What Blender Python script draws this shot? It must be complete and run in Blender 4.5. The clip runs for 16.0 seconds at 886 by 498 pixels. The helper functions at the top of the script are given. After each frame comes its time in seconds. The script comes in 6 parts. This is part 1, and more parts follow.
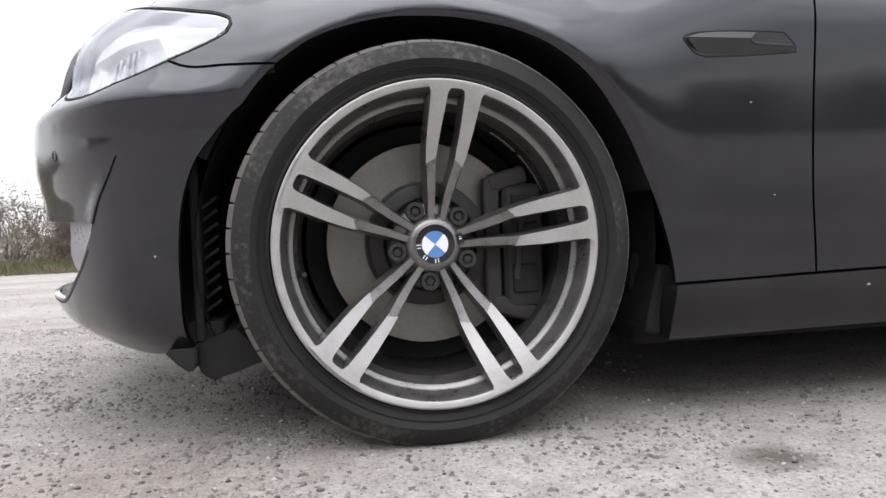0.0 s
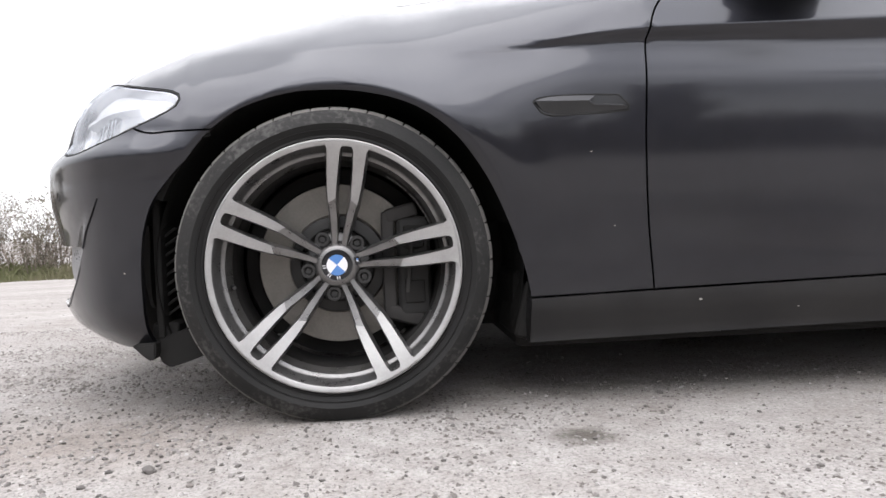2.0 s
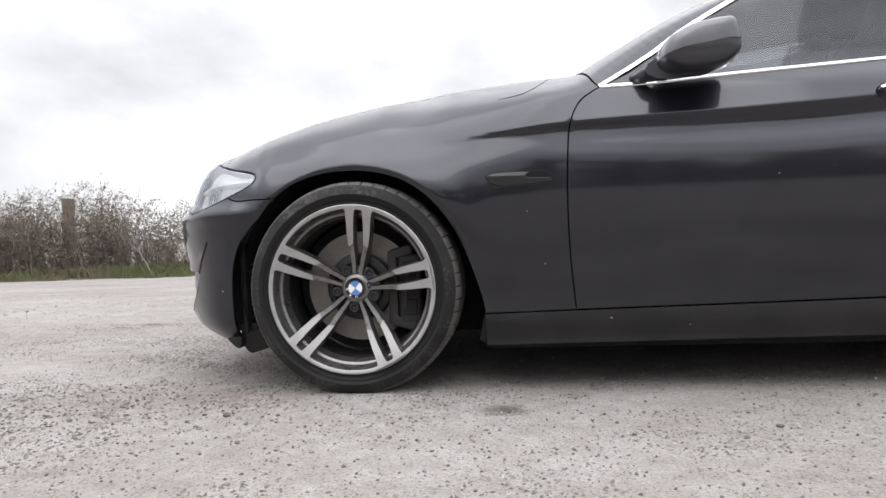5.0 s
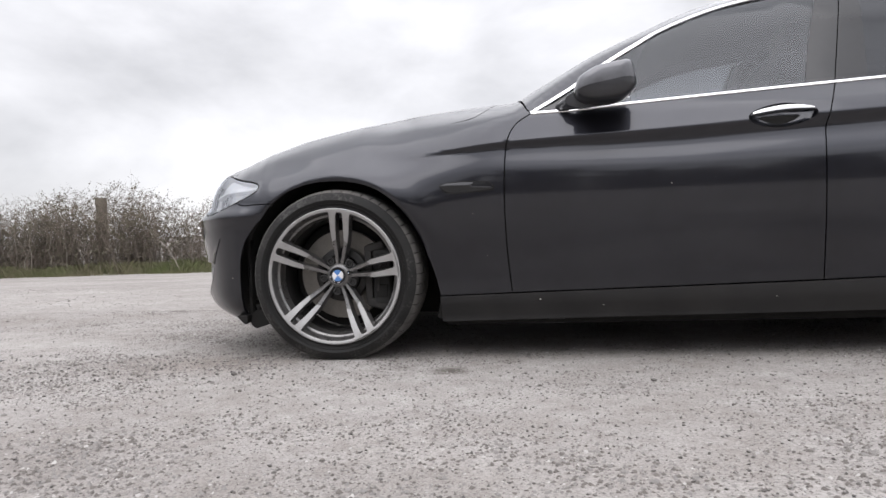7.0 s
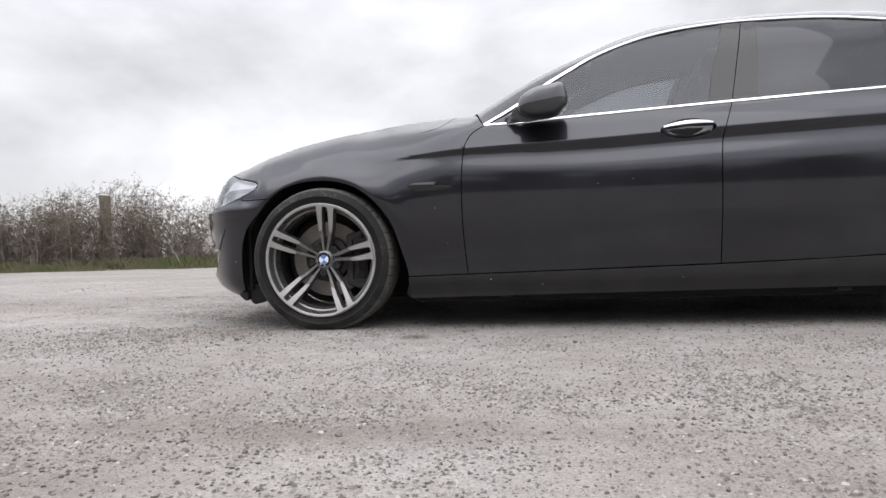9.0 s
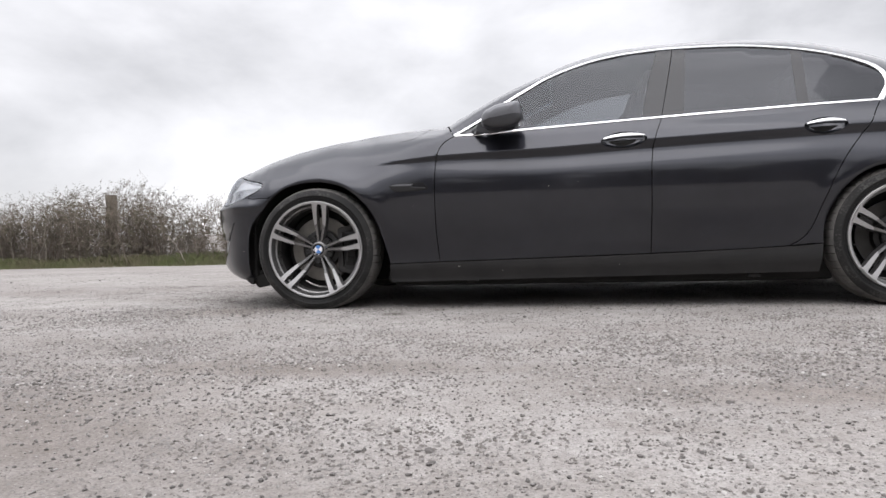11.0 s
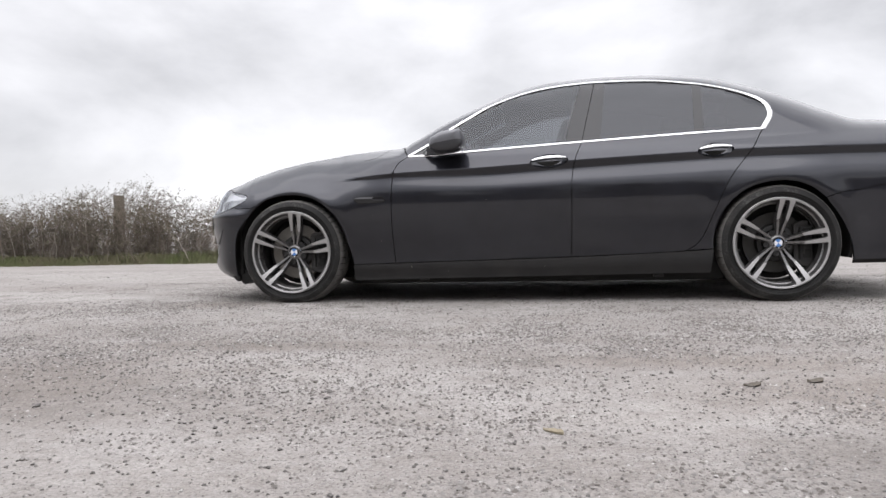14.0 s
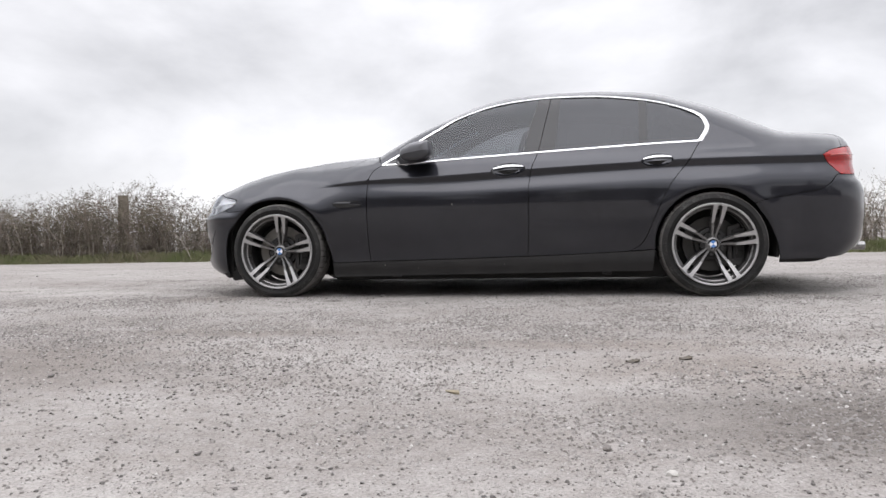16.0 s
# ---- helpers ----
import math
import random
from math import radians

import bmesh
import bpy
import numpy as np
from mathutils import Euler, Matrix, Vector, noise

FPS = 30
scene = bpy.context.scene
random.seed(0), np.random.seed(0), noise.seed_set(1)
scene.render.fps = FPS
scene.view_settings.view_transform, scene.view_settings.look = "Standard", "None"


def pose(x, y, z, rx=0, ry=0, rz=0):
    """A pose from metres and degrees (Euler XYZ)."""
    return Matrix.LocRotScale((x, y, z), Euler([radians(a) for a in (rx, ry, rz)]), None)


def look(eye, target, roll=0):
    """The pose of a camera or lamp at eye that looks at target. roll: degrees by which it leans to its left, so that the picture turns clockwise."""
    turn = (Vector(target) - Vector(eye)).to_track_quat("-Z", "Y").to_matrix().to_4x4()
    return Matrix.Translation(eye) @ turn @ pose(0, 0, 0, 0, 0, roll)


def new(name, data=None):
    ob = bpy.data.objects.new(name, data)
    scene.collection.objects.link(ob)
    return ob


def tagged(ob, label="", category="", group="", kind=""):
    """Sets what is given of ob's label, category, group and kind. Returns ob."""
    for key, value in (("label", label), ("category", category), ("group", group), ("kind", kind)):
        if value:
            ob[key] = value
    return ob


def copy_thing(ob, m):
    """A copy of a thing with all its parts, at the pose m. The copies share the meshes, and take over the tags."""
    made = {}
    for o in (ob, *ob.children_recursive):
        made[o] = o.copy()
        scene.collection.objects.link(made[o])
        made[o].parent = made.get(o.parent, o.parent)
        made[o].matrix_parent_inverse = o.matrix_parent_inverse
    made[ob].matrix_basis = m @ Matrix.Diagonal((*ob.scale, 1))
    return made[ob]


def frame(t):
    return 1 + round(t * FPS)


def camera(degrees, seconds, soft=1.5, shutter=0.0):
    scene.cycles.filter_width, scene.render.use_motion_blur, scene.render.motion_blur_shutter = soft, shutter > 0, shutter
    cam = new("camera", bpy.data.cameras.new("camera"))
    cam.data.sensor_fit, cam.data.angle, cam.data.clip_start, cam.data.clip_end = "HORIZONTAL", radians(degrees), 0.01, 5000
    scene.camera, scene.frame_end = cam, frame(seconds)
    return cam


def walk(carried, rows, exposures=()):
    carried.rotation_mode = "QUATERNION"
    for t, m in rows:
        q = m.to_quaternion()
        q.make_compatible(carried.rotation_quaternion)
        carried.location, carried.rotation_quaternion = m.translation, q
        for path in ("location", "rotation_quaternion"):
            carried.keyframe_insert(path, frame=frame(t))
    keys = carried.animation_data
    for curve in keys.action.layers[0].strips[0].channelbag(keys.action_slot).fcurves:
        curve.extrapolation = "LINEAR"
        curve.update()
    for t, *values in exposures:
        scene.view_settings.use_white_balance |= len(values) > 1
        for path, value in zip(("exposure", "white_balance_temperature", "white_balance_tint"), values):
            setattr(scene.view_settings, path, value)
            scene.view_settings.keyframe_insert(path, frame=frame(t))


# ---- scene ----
cam = camera(64.0, 16.0)
PATH = [
    (0, (-0.194, -1.178, 0.379), (0.154, 0.79, 0.296), -2.23),
    (0.5, (-0.115, -1.253, 0.375), (0.212, 0.718, 0.287), -2.23),
    (1, (-0.035, -1.341, 0.375), (0.256, 0.636, 0.292), -2.2),
    (1.5, (0.039, -1.442, 0.387), (0.28, 0.542, 0.31), -2.17),
    (2, (0.101, -1.546, 0.412), (0.268, 0.446, 0.349), -2.19),
    (2.5, (0.176, -1.654, 0.43), (0.238, 0.344, 0.353), -2.22),
    (3, (0.254, -1.756, 0.452), (0.226, 0.242, 0.379), -2.42),
    (3.5, (0.328, -1.868, 0.468), (0.235, 0.129, 0.406), -2.29),
    (6, (0.704, -2.452, 0.532), (0.406, -0.475, 0.473), -2.2),
    (6.5, (0.777, -2.585, 0.522), (0.469, -0.61, 0.461), -2.2),
    (7, (0.852, -2.703, 0.515), (0.539, -0.729, 0.452), -2.2),
    (7.5, (0.915, -2.831, 0.506), (0.603, -0.856, 0.442), -2.1),
    (8, (0.975, -2.955, 0.493), (0.663, -0.98, 0.43), -2.0),
    (8.5, (1.025, -3.089, 0.488), (0.709, -1.115, 0.423), -2.0),
    (9, (1.075, -3.221, 0.475), (0.765, -1.246, 0.412), -1.9),
    (11.5, (1.361, -3.901, 0.436), (1.046, -1.926, 0.377), -1.5),
    (12, (1.43, -4.008, 0.447), (1.111, -2.035, 0.389), -1.4),
    (12.5, (1.49, -4.112, 0.453), (1.171, -2.138, 0.396), -1.3),
    (13, (1.562, -4.214, 0.469), (1.24, -2.241, 0.409), -1.4),
    (13.5, (1.635, -4.318, 0.486), (1.309, -2.345, 0.421), -1.5),
    (14, (1.717, -4.408, 0.48), (1.389, -2.437, 0.417), -1.4),
    (14.5, (1.8, -4.502, 0.478), (1.467, -2.531, 0.413), -1.4),
    (15, (1.883, -4.615, 0.483), (1.547, -2.645, 0.417), -1.4),
    (15.5, (1.953, -4.721, 0.49), (1.616, -2.751, 0.423), -1.4),
    (16, (2.025, -4.827, 0.497), (1.685, -2.858, 0.431), -1.3),
]
walk(cam, [(t, look(eye, target, roll)) for t, eye, target, roll in PATH],
     [(t, stops, 6280, 13) for t, stops in ((0.0, 0.50), (2.0, 0.58), (3.5, 0.44), (6.0, 0.12), (9.0, 0.04), (12.5, 0.05), (16.0, 0.04))])

# ---- world and light: a bright overcast sky ----
world = bpy.data.worlds.new("overcast")
scene.world = world
world.use_nodes = True
wt = world.node_tree
wt.nodes.clear()


def wnode(kind, **values):
    n = wt.nodes.new(kind)
    for key, value in values.items():
        n.inputs[key].default_value = value
    return n


sky = wt.nodes.new("ShaderNodeTexSky")
sky.sky_type, sky.sun_disc, sky.sun_elevation, sky.sun_rotation = "NISHITA", False, radians(48), radians(200)
where = wt.nodes.new("ShaderNodeTexCoord")
flat = wt.nodes.new("ShaderNodeMapping")
flat.inputs["Scale"].default_value = (1.0, 1.0, 2.0)
clouds = wnode("ShaderNodeTexNoise", Scale=2.9, Detail=8.0, Roughness=0.52, Distortion=0.2)
ramp = wt.nodes.new("ShaderNodeValToRGB")
ramp.color_ramp.elements[0].position, ramp.color_ramp.elements[0].color = 0.36, (0.68, 0.677, 0.67, 1)
ramp.color_ramp.elements[1].position, ramp.color_ramp.elements[1].color = 0.63, (1.05, 1.042, 1.028, 1)
haze = wt.nodes.new("ShaderNodeMixRGB")
haze.inputs["Fac"].default_value = 0.93
back = wnode("ShaderNodeBackground", Strength=1.0)
dim = wt.nodes.new("ShaderNodeVectorMath")
dim.operation = "SCALE"
dim.inputs["Scale"].default_value = 0.1
out = wt.nodes.new("ShaderNodeOutputWorld")
wt.links.new(where.outputs["Generated"], flat.inputs["Vector"])
wt.links.new(flat.outputs["Vector"], clouds.inputs["Vector"])
wt.links.new(clouds.outputs["Fac"], ramp.inputs["Fac"])
wt.links.new(sky.outputs["Color"], dim.inputs[0])
wt.links.new(dim.outputs["Vector"], haze.inputs["Color1"])
wt.links.new(ramp.outputs["Color"], haze.inputs["Color2"])
# an overcast sky grows brighter towards the zenith
apart = wt.nodes.new("ShaderNodeSeparateXYZ")
rise = wt.nodes.new("ShaderNodeMapRange")
rise.interpolation_type = "SMOOTHSTEP"
for key, value in (("From Min", 0.20), ("From Max", 0.82), ("To Min", 0.97), ("To Max", 2.6)):
    rise.inputs[key].default_value = value
bright = wt.nodes.new("ShaderNodeVectorMath")
bright.operation = "SCALE"
wt.links.new(where.outputs["Generated"], apart.inputs["Vector"])
wt.links.new(apart.outputs["Z"], rise.inputs["Value"])
wt.links.new(haze.outputs["Color"], bright.inputs[0])
low = wt.nodes.new("ShaderNodeMapRange")
for key, value in (("From Min", 0.02), ("From Max", 0.20), ("To Min", 1.13), ("To Max", 1.0)):
    low.inputs[key].default_value = value
both_rise = wt.nodes.new("ShaderNodeMath")
both_rise.operation = "MULTIPLY"
wt.links.new(apart.outputs["Z"], low.inputs["Value"])
wt.links.new(rise.outputs["Result"], both_rise.inputs[0])
wt.links.new(low.outputs["Result"], both_rise.inputs[1])
wt.links.new(both_rise.outputs[0], bright.inputs["Scale"])
wt.links.new(bright.outputs["Vector"], back.inputs["Color"])
wt.links.new(back.outputs["Background"], out.inputs["Surface"])
sun = new("sun", bpy.data.lights.new("sun", "SUN"))
sun.data.energy, sun.data.angle, sun.data.color = 0.9, radians(60), (1.0, 0.97, 0.93)
sun.matrix_world = look((0, 0, 10), (2.0, 4.5, 0))

# ---- materials ----
def material(name, color, rough=0.5, metal=0.0, coat=0.0, vary=0.0, scale=20.0, bump=0.0, bump_scale=200.0, second=None, dust=0.0, transmission=0.0, spec=0.5):
    """A Principled surface with broad and fine variation, a fine relief and, if wanted, a film of pale dust."""
    m = bpy.data.materials.new(name)
    m.use_nodes = True
    t = m.node_tree
    b = t.nodes["Principled BSDF"]
    b.inputs["Base Color"].default_value = (*color, 1)
    b.inputs["Roughness"].default_value, b.inputs["Metallic"].default_value = rough, metal
    b.inputs["Coat Weight"].default_value, b.inputs["Coat Roughness"].default_value = coat, 0.05
    b.inputs["Transmission Weight"].default_value = transmission
    b.inputs["Specular IOR Level"].default_value = spec
    place = t.nodes.new("ShaderNodeTexCoord")
    source = None
    if vary:
        big, fine = t.nodes.new("ShaderNodeTexNoise"), t.nodes.new("ShaderNodeTexNoise")
        for n, s in ((big, scale), (fine, scale * 9)):
            n.inputs["Scale"].default_value, n.inputs["Detail"].default_value = s, 5.0
            t.links.new(place.outputs["Object"], n.inputs["Vector"])
        mix = t.nodes.new("ShaderNodeMath")
        mix.operation = "MULTIPLY_ADD"
        mix.inputs[1].default_value = 0.4
        t.links.new(fine.outputs["Fac"], mix.inputs[0])
        half = t.nodes.new("ShaderNodeMath")
        half.operation = "MULTIPLY"
        half.inputs[1].default_value = 0.6
        t.links.new(big.outputs["Fac"], half.inputs[0])
        t.links.new(half.outputs[0], mix.inputs[2])
        r = t.nodes.new("ShaderNodeValToRGB")
        other = second or [c * (1 - vary) for c in color]
        r.color_ramp.elements[0].position, r.color_ramp.elements[0].color = 0.36, (*other, 1)
        r.color_ramp.elements[1].position, r.color_ramp.elements[1].color = 0.62, (*color, 1)
        t.links.new(mix.outputs[0], r.inputs["Fac"])
        source = r.outputs["Color"]
        rr = t.nodes.new("ShaderNodeMapRange")
        rr.inputs["From Min"].default_value, rr.inputs["From Max"].default_value = 0.3, 0.7
        rr.inputs["To Min"].default_value, rr.inputs["To Max"].default_value = rough * 0.8, min(1, rough * 1.25)
        t.links.new(mix.outputs[0], rr.inputs["Value"])
        t.links.new(rr.outputs["Result"], b.inputs["Roughness"])
    if dust:
        film = t.nodes.new("ShaderNodeTexNoise")
        film.inputs["Scale"].default_value, film.inputs["Detail"].default_value = 6.0, 8.0
        t.links.new(place.outputs["Object"], film.inputs["Vector"])
        fr = t.nodes.new("ShaderNodeMapRange")
        fr.inputs["From Min"].default_value, fr.inputs["From Max"].default_value = 0.35, 0.8
        fr.inputs["To Max"].default_value = dust
        t.links.new(film.outputs["Fac"], fr.inputs["Value"])
        dm = t.nodes.new("ShaderNodeMixRGB")
        dm.inputs["Color1"].default_value, dm.inputs["Color2"].default_value = (*color, 1), (0.36, 0.33, 0.30, 1)
        if source:
            t.links.new(source, dm.inputs["Color1"])
        t.links.new(fr.outputs["Result"], dm.inputs["Fac"])
        source = dm.outputs["Color"]
    if source:
        t.links.new(source, b.inputs["Base Color"])
    if bump:
        n, bp = t.nodes.new("ShaderNodeTexNoise"), t.nodes.new("ShaderNodeBump")
        n.inputs["Scale"].default_value, n.inputs["Detail"].default_value = bump_scale, 4.0
        bp.inputs["Strength"].default_value, bp.inputs["Distance"].default_value = bump, 0.002
        t.links.new(place.outputs["Object"], n.inputs["Vector"])
        t.links.new(n.outputs["Fac"], bp.inputs["Height"])
        t.links.new(bp.outputs["Normal"], b.inputs["Normal"])
    return m


PAINT = material("dark_grey_metallic_paint", (0.0235, 0.0245, 0.0315), 0.36, 0.92, coat=1.0, vary=0.10, scale=3.0, dust=0.010)
PAINT.node_tree.nodes["Principled BSDF"].inputs["Coat IOR"].default_value = 1.50
PAINT.node_tree.nodes["Principled BSDF"].inputs["Coat Roughness"].default_value = 0.07
SILL = material("dusty_grey_sill_paint", (0.014, 0.0139, 0.0148), 0.45, 0.3, coat=0.2, vary=0.2, scale=8.0, dust=0.035)
BLACK = material("black_plastic", (0.012, 0.012, 0.013), 0.55, vary=0.3, scale=30.0, bump=0.2, dust=0.05)
DARK = material("black_underside", (0.017, 0.0165, 0.016), 0.8, vary=0.4, scale=10.0, spec=0.25, dust=0.03)
GLOSSB = material("gloss_black_trim", (0.018, 0.018, 0.020), 0.10, coat=0.0, vary=0.1, scale=5.0, spec=0.5)
CHROME = material("bright_chrome", (0.74, 0.74, 0.75), 0.15, 1.0, vary=0.06, scale=15.0)
ALLOY = material("machined_alloy", (0.41, 0.403, 0.398), 0.48, 0.5, coat=0.3, vary=0.2, scale=25.0, dust=0.08)
ALLOYG = material("grey_painted_alloy", (0.22, 0.215, 0.212), 0.30, 0.8, vary=0.3, scale=30.0, dust=0.07)
HUBM = material("glossy_dark_alloy", (0.34, 0.335, 0.33), 0.20, 0.95, vary=0.3, scale=40.0, dust=0.04)
DISH = material("glossy_hub_dish", (0.06, 0.059, 0.058), 0.22, 0.9, vary=0.3, scale=40.0)
BELL = material("black_disc_bell", (0.03, 0.029, 0.028), 0.45, 0.5, vary=0.3, scale=40.0)
RUBBER = material("worn_tyre_rubber", (0.011, 0.0108, 0.0106), 0.66, vary=0.45, scale=25.0, bump=0.3, bump_scale=120.0, dust=0.025, spec=0.28)
DISC = material("brake_disc_steel", (0.25, 0.235, 0.215), 0.45, 0.8, vary=0.25, scale=25.0)
IRON = material("dusty_cast_iron", (0.045, 0.042, 0.040), 0.7, 0.2, vary=0.4, scale=40.0, bump=0.3)
WHITE = material("white_enamel", (0.78, 0.78, 0.80), 0.25, coat=0.5)
BLUE = material("blue_enamel", (0.09, 0.22, 0.52), 0.25, coat=0.5)


def pane(name, tint, rough=0.015, ior=1.68):
    """Thin glass: what passes through is tinted, what mirrors grows towards grazing."""
    m = bpy.data.materials.new(name)
    m.use_nodes = True
    t = m.node_tree
    t.nodes.remove(t.nodes["Principled BSDF"])
    clear, gloss, mix, fres = (t.nodes.new(k) for k in ("ShaderNodeBsdfTransparent", "ShaderNodeBsdfGlossy", "ShaderNodeMixShader", "ShaderNodeFresnel"))
    clear.inputs["Color"].default_value = (*tint, 1)
    gloss.inputs["Roughness"].default_value = rough
    gloss.inputs["Color"].default_value = (0.93, 0.95, 1.0, 1)
    fres.inputs["IOR"].default_value = ior
    t.links.new(fres.outputs["Fac"], mix.inputs["Fac"])
    t.links.new(clear.outputs["BSDF"], mix.inputs[1])
    t.links.new(gloss.outputs["BSDF"], mix.inputs[2])
    t.links.new(mix.outputs["Shader"], t.nodes["Material Output"].inputs["Surface"])
    return m


GLASS = pane("clear_glass", (0.95, 0.96, 0.97), 0.06, 2.6)
TINT = pane("tinted_glass", (0.33, 0.345, 0.36), ior=1.6)
SCREEN = pane("windscreen_glass", (0.86, 0.88, 0.88), ior=1.25)
TINTD = pane("privacy_glass", (0.05, 0.05, 0.052), ior=1.6)
REDL = material("red_lamp_lens", (0.34, 0.010, 0.009), 0.15, coat=0.3, vary=0.25, scale=30.0)
SEAT = material("charcoal_leather", (0.018, 0.018, 0.018), 0.6, vary=0.3, scale=4.0)

# ---- the shape of the car ----
def smooth(t, a, b):
    t = min(1.0, max(0.0, (t - a) / (b - a)))
    return t * t * (3 - 2 * t)


def spline(knots, t):
    """A monotone-ish cubic through (t, value) knots."""
    n = len(knots)
    if t <= knots[0][0]:
        return knots[0][1]
    if t >= knots[-1][0]:
        return knots[-1][1]
    i = 0
    while knots[i + 1][0] < t:
        i += 1
    (x0, y0), (x1, y1) = knots[i], knots[i + 1]
    h = x1 - x0
    d = (y1 - y0) / h

    def slope(j):
        if j == 0 or j == n - 1:
            return d
        a = (knots[j][1] - knots[j - 1][1]) / (knots[j][0] - knots[j - 1][0])
        b = (knots[j + 1][1] - knots[j][1]) / (knots[j + 1][0] - knots[j][0])
        return 0.0 if a * b <= 0 else 2 * a * b / (a + b)
    m0, m1, s = slope(i), slope(i + 1), (t - x0) / h
    return (y0 * (1 + 2 * s) * (1 - s) ** 2 + m0 * h * s * (1 - s) ** 2
            + y1 * s * s * (3 - 2 * s) + m1 * h * s * s * (s - 1))


# heights and depths of the saloon's body: x runs back from the front hub, y inwards from the hub caps
MID = 0.87
BASE = [(0.10, 0.03), (0.15, 0.0), (0.22, -0.03), (0.27, -0.042), (0.40, -0.052), (0.55, -0.0625), (0.64, -0.067), (0.70, -0.068), (0.80, -0.057),
        (0.90, -0.025), (0.98, 0.03), (1.10, 0.085), (1.25, 0.155), (1.35, 0.215), (1.42, 0.26)]
TOP = [(-1.35, 0.79), (-0.9, 0.795), (-0.57, 0.803), (-0.42, 0.826), (-0.30, 0.850), (-0.136, 0.896), (0.22, 0.957), (0.567, 0.992), (0.70, 0.998), (0.80, 1.05), (1.006, 1.169),
       (1.22, 1.268), (1.43, 1.355), (1.637, 1.402), (1.84, 1.418), (2.04, 1.423), (2.24, 1.421), (2.434, 1.410), (2.626, 1.388),
       (2.816, 1.34), (3.003, 1.28), (3.187, 1.201), (3.315, 1.135), (3.44, 1.072), (3.56, 1.053), (3.764, 1.048), (4.5, 1.044)]
TOP_Y = [(-0.45, 0.16), (0.5, 0.18), (0.75, 0.20), (1.0, 0.28), (1.5, 0.36), (2.6, 0.36), (3.2, 0.34), (3.5, 0.22), (4.0, 0.2)]
ROLL = [(-0.45, 0.66), (-0.1, 0.70), (0.25, 0.74), (0.65, 0.88), (0.80, 0.97), (1.0, 1.10), (1.25, 1.21), (1.45, 1.28), (1.85, 1.345), (2.4, 1.33),
        (2.8, 1.22), (3.1, 1.03), (3.4, 0.93), (3.6, 0.93), (4.0, 0.9)]
CREASE = [(0.26, 0.787), (0.68, 0.822), (1.24, 0.840), (1.77, 0.864), (2.4, 0.885), (2.9, 0.897), (3.7, 0.892)]
FOLD = [(0.22, 0.012), (0.68, 0.028), (1.4, 0.050), (3.7, 0.056)]
NOSE = [(0.10, -0.25), (0.15, -0.20), (0.18, -0.11), (0.22, -0.045), (0.27, -0.022), (0.35, -0.016), (0.42, -0.012), (0.47, -0.007), (0.53, 0.0), (0.58, -0.01),
        (0.605, -0.035), (0.63, -0.066), (0.68, -0.082), (0.74, -0.105), (0.775, -0.138), (0.80, -0.19), (0.85, -0.25)]
TAIL = [(0.20, -0.25), (0.24, -0.14), (0.30, -0.06), (0.36, -0.02), (0.50, 0.0), (0.64, -0.005), (0.71, -0.03), (0.76, -0.07), (0.80, -0.075),
        (0.95, -0.090), (1.0, -0.10), (1.04, -0.125)]


INTAKE = [(0.22, -0.84), (0.262, -0.773), (0.311, -0.676), (0.37, -0.617), (0.43, -0.578), (0.49, -0.524)]


def side_y(x, z):
    y = spline(BASE, z)
    d, a, w = z - spline(CREASE, x), smooth(x, 0.22, 0.75), spline(FOLD, x)
    if d > 0:
        y -= a * 0.012 * math.exp(-d / 0.05)
    elif d > -w:
        y += a * (-0.012 + (0.012 + 0.4 * w) * smooth(-d, 0.0, w))
    else:
        y += a * 0.4 * w * math.exp(-((d + w) / 0.06) ** 2)
    y += (1.5 * max(0.0, z - 0.63) ** 2 + 0.03 * smooth(z, 0.60, 0.80)) * (1 - smooth(x, 0.15, 0.65))
    for hub, edge in ((0.0, 0.366), (2.968, 0.357)):
        r = math.hypot(x - hub, z - 0.338)
        y -= 0.007 * math.exp(-((r - edge - 0.035) / 0.06) ** 2) * smooth(z, 0.40, 0.65)
        y += 0.016 * smooth(edge + 0.026 - r, 0.0, 0.034) * max(smooth(z, 0.30, 0.45), smooth(-x, 0.2, 0.3))
    y += 0.007 * smooth(x, 3.36, 3.46) * smooth(0.492 - z, -0.006, 0.010)
    return y + 0.03 * smooth(-x, 0.0, 0.35) + 0.02 * smooth(x, 3.2, 3.6)


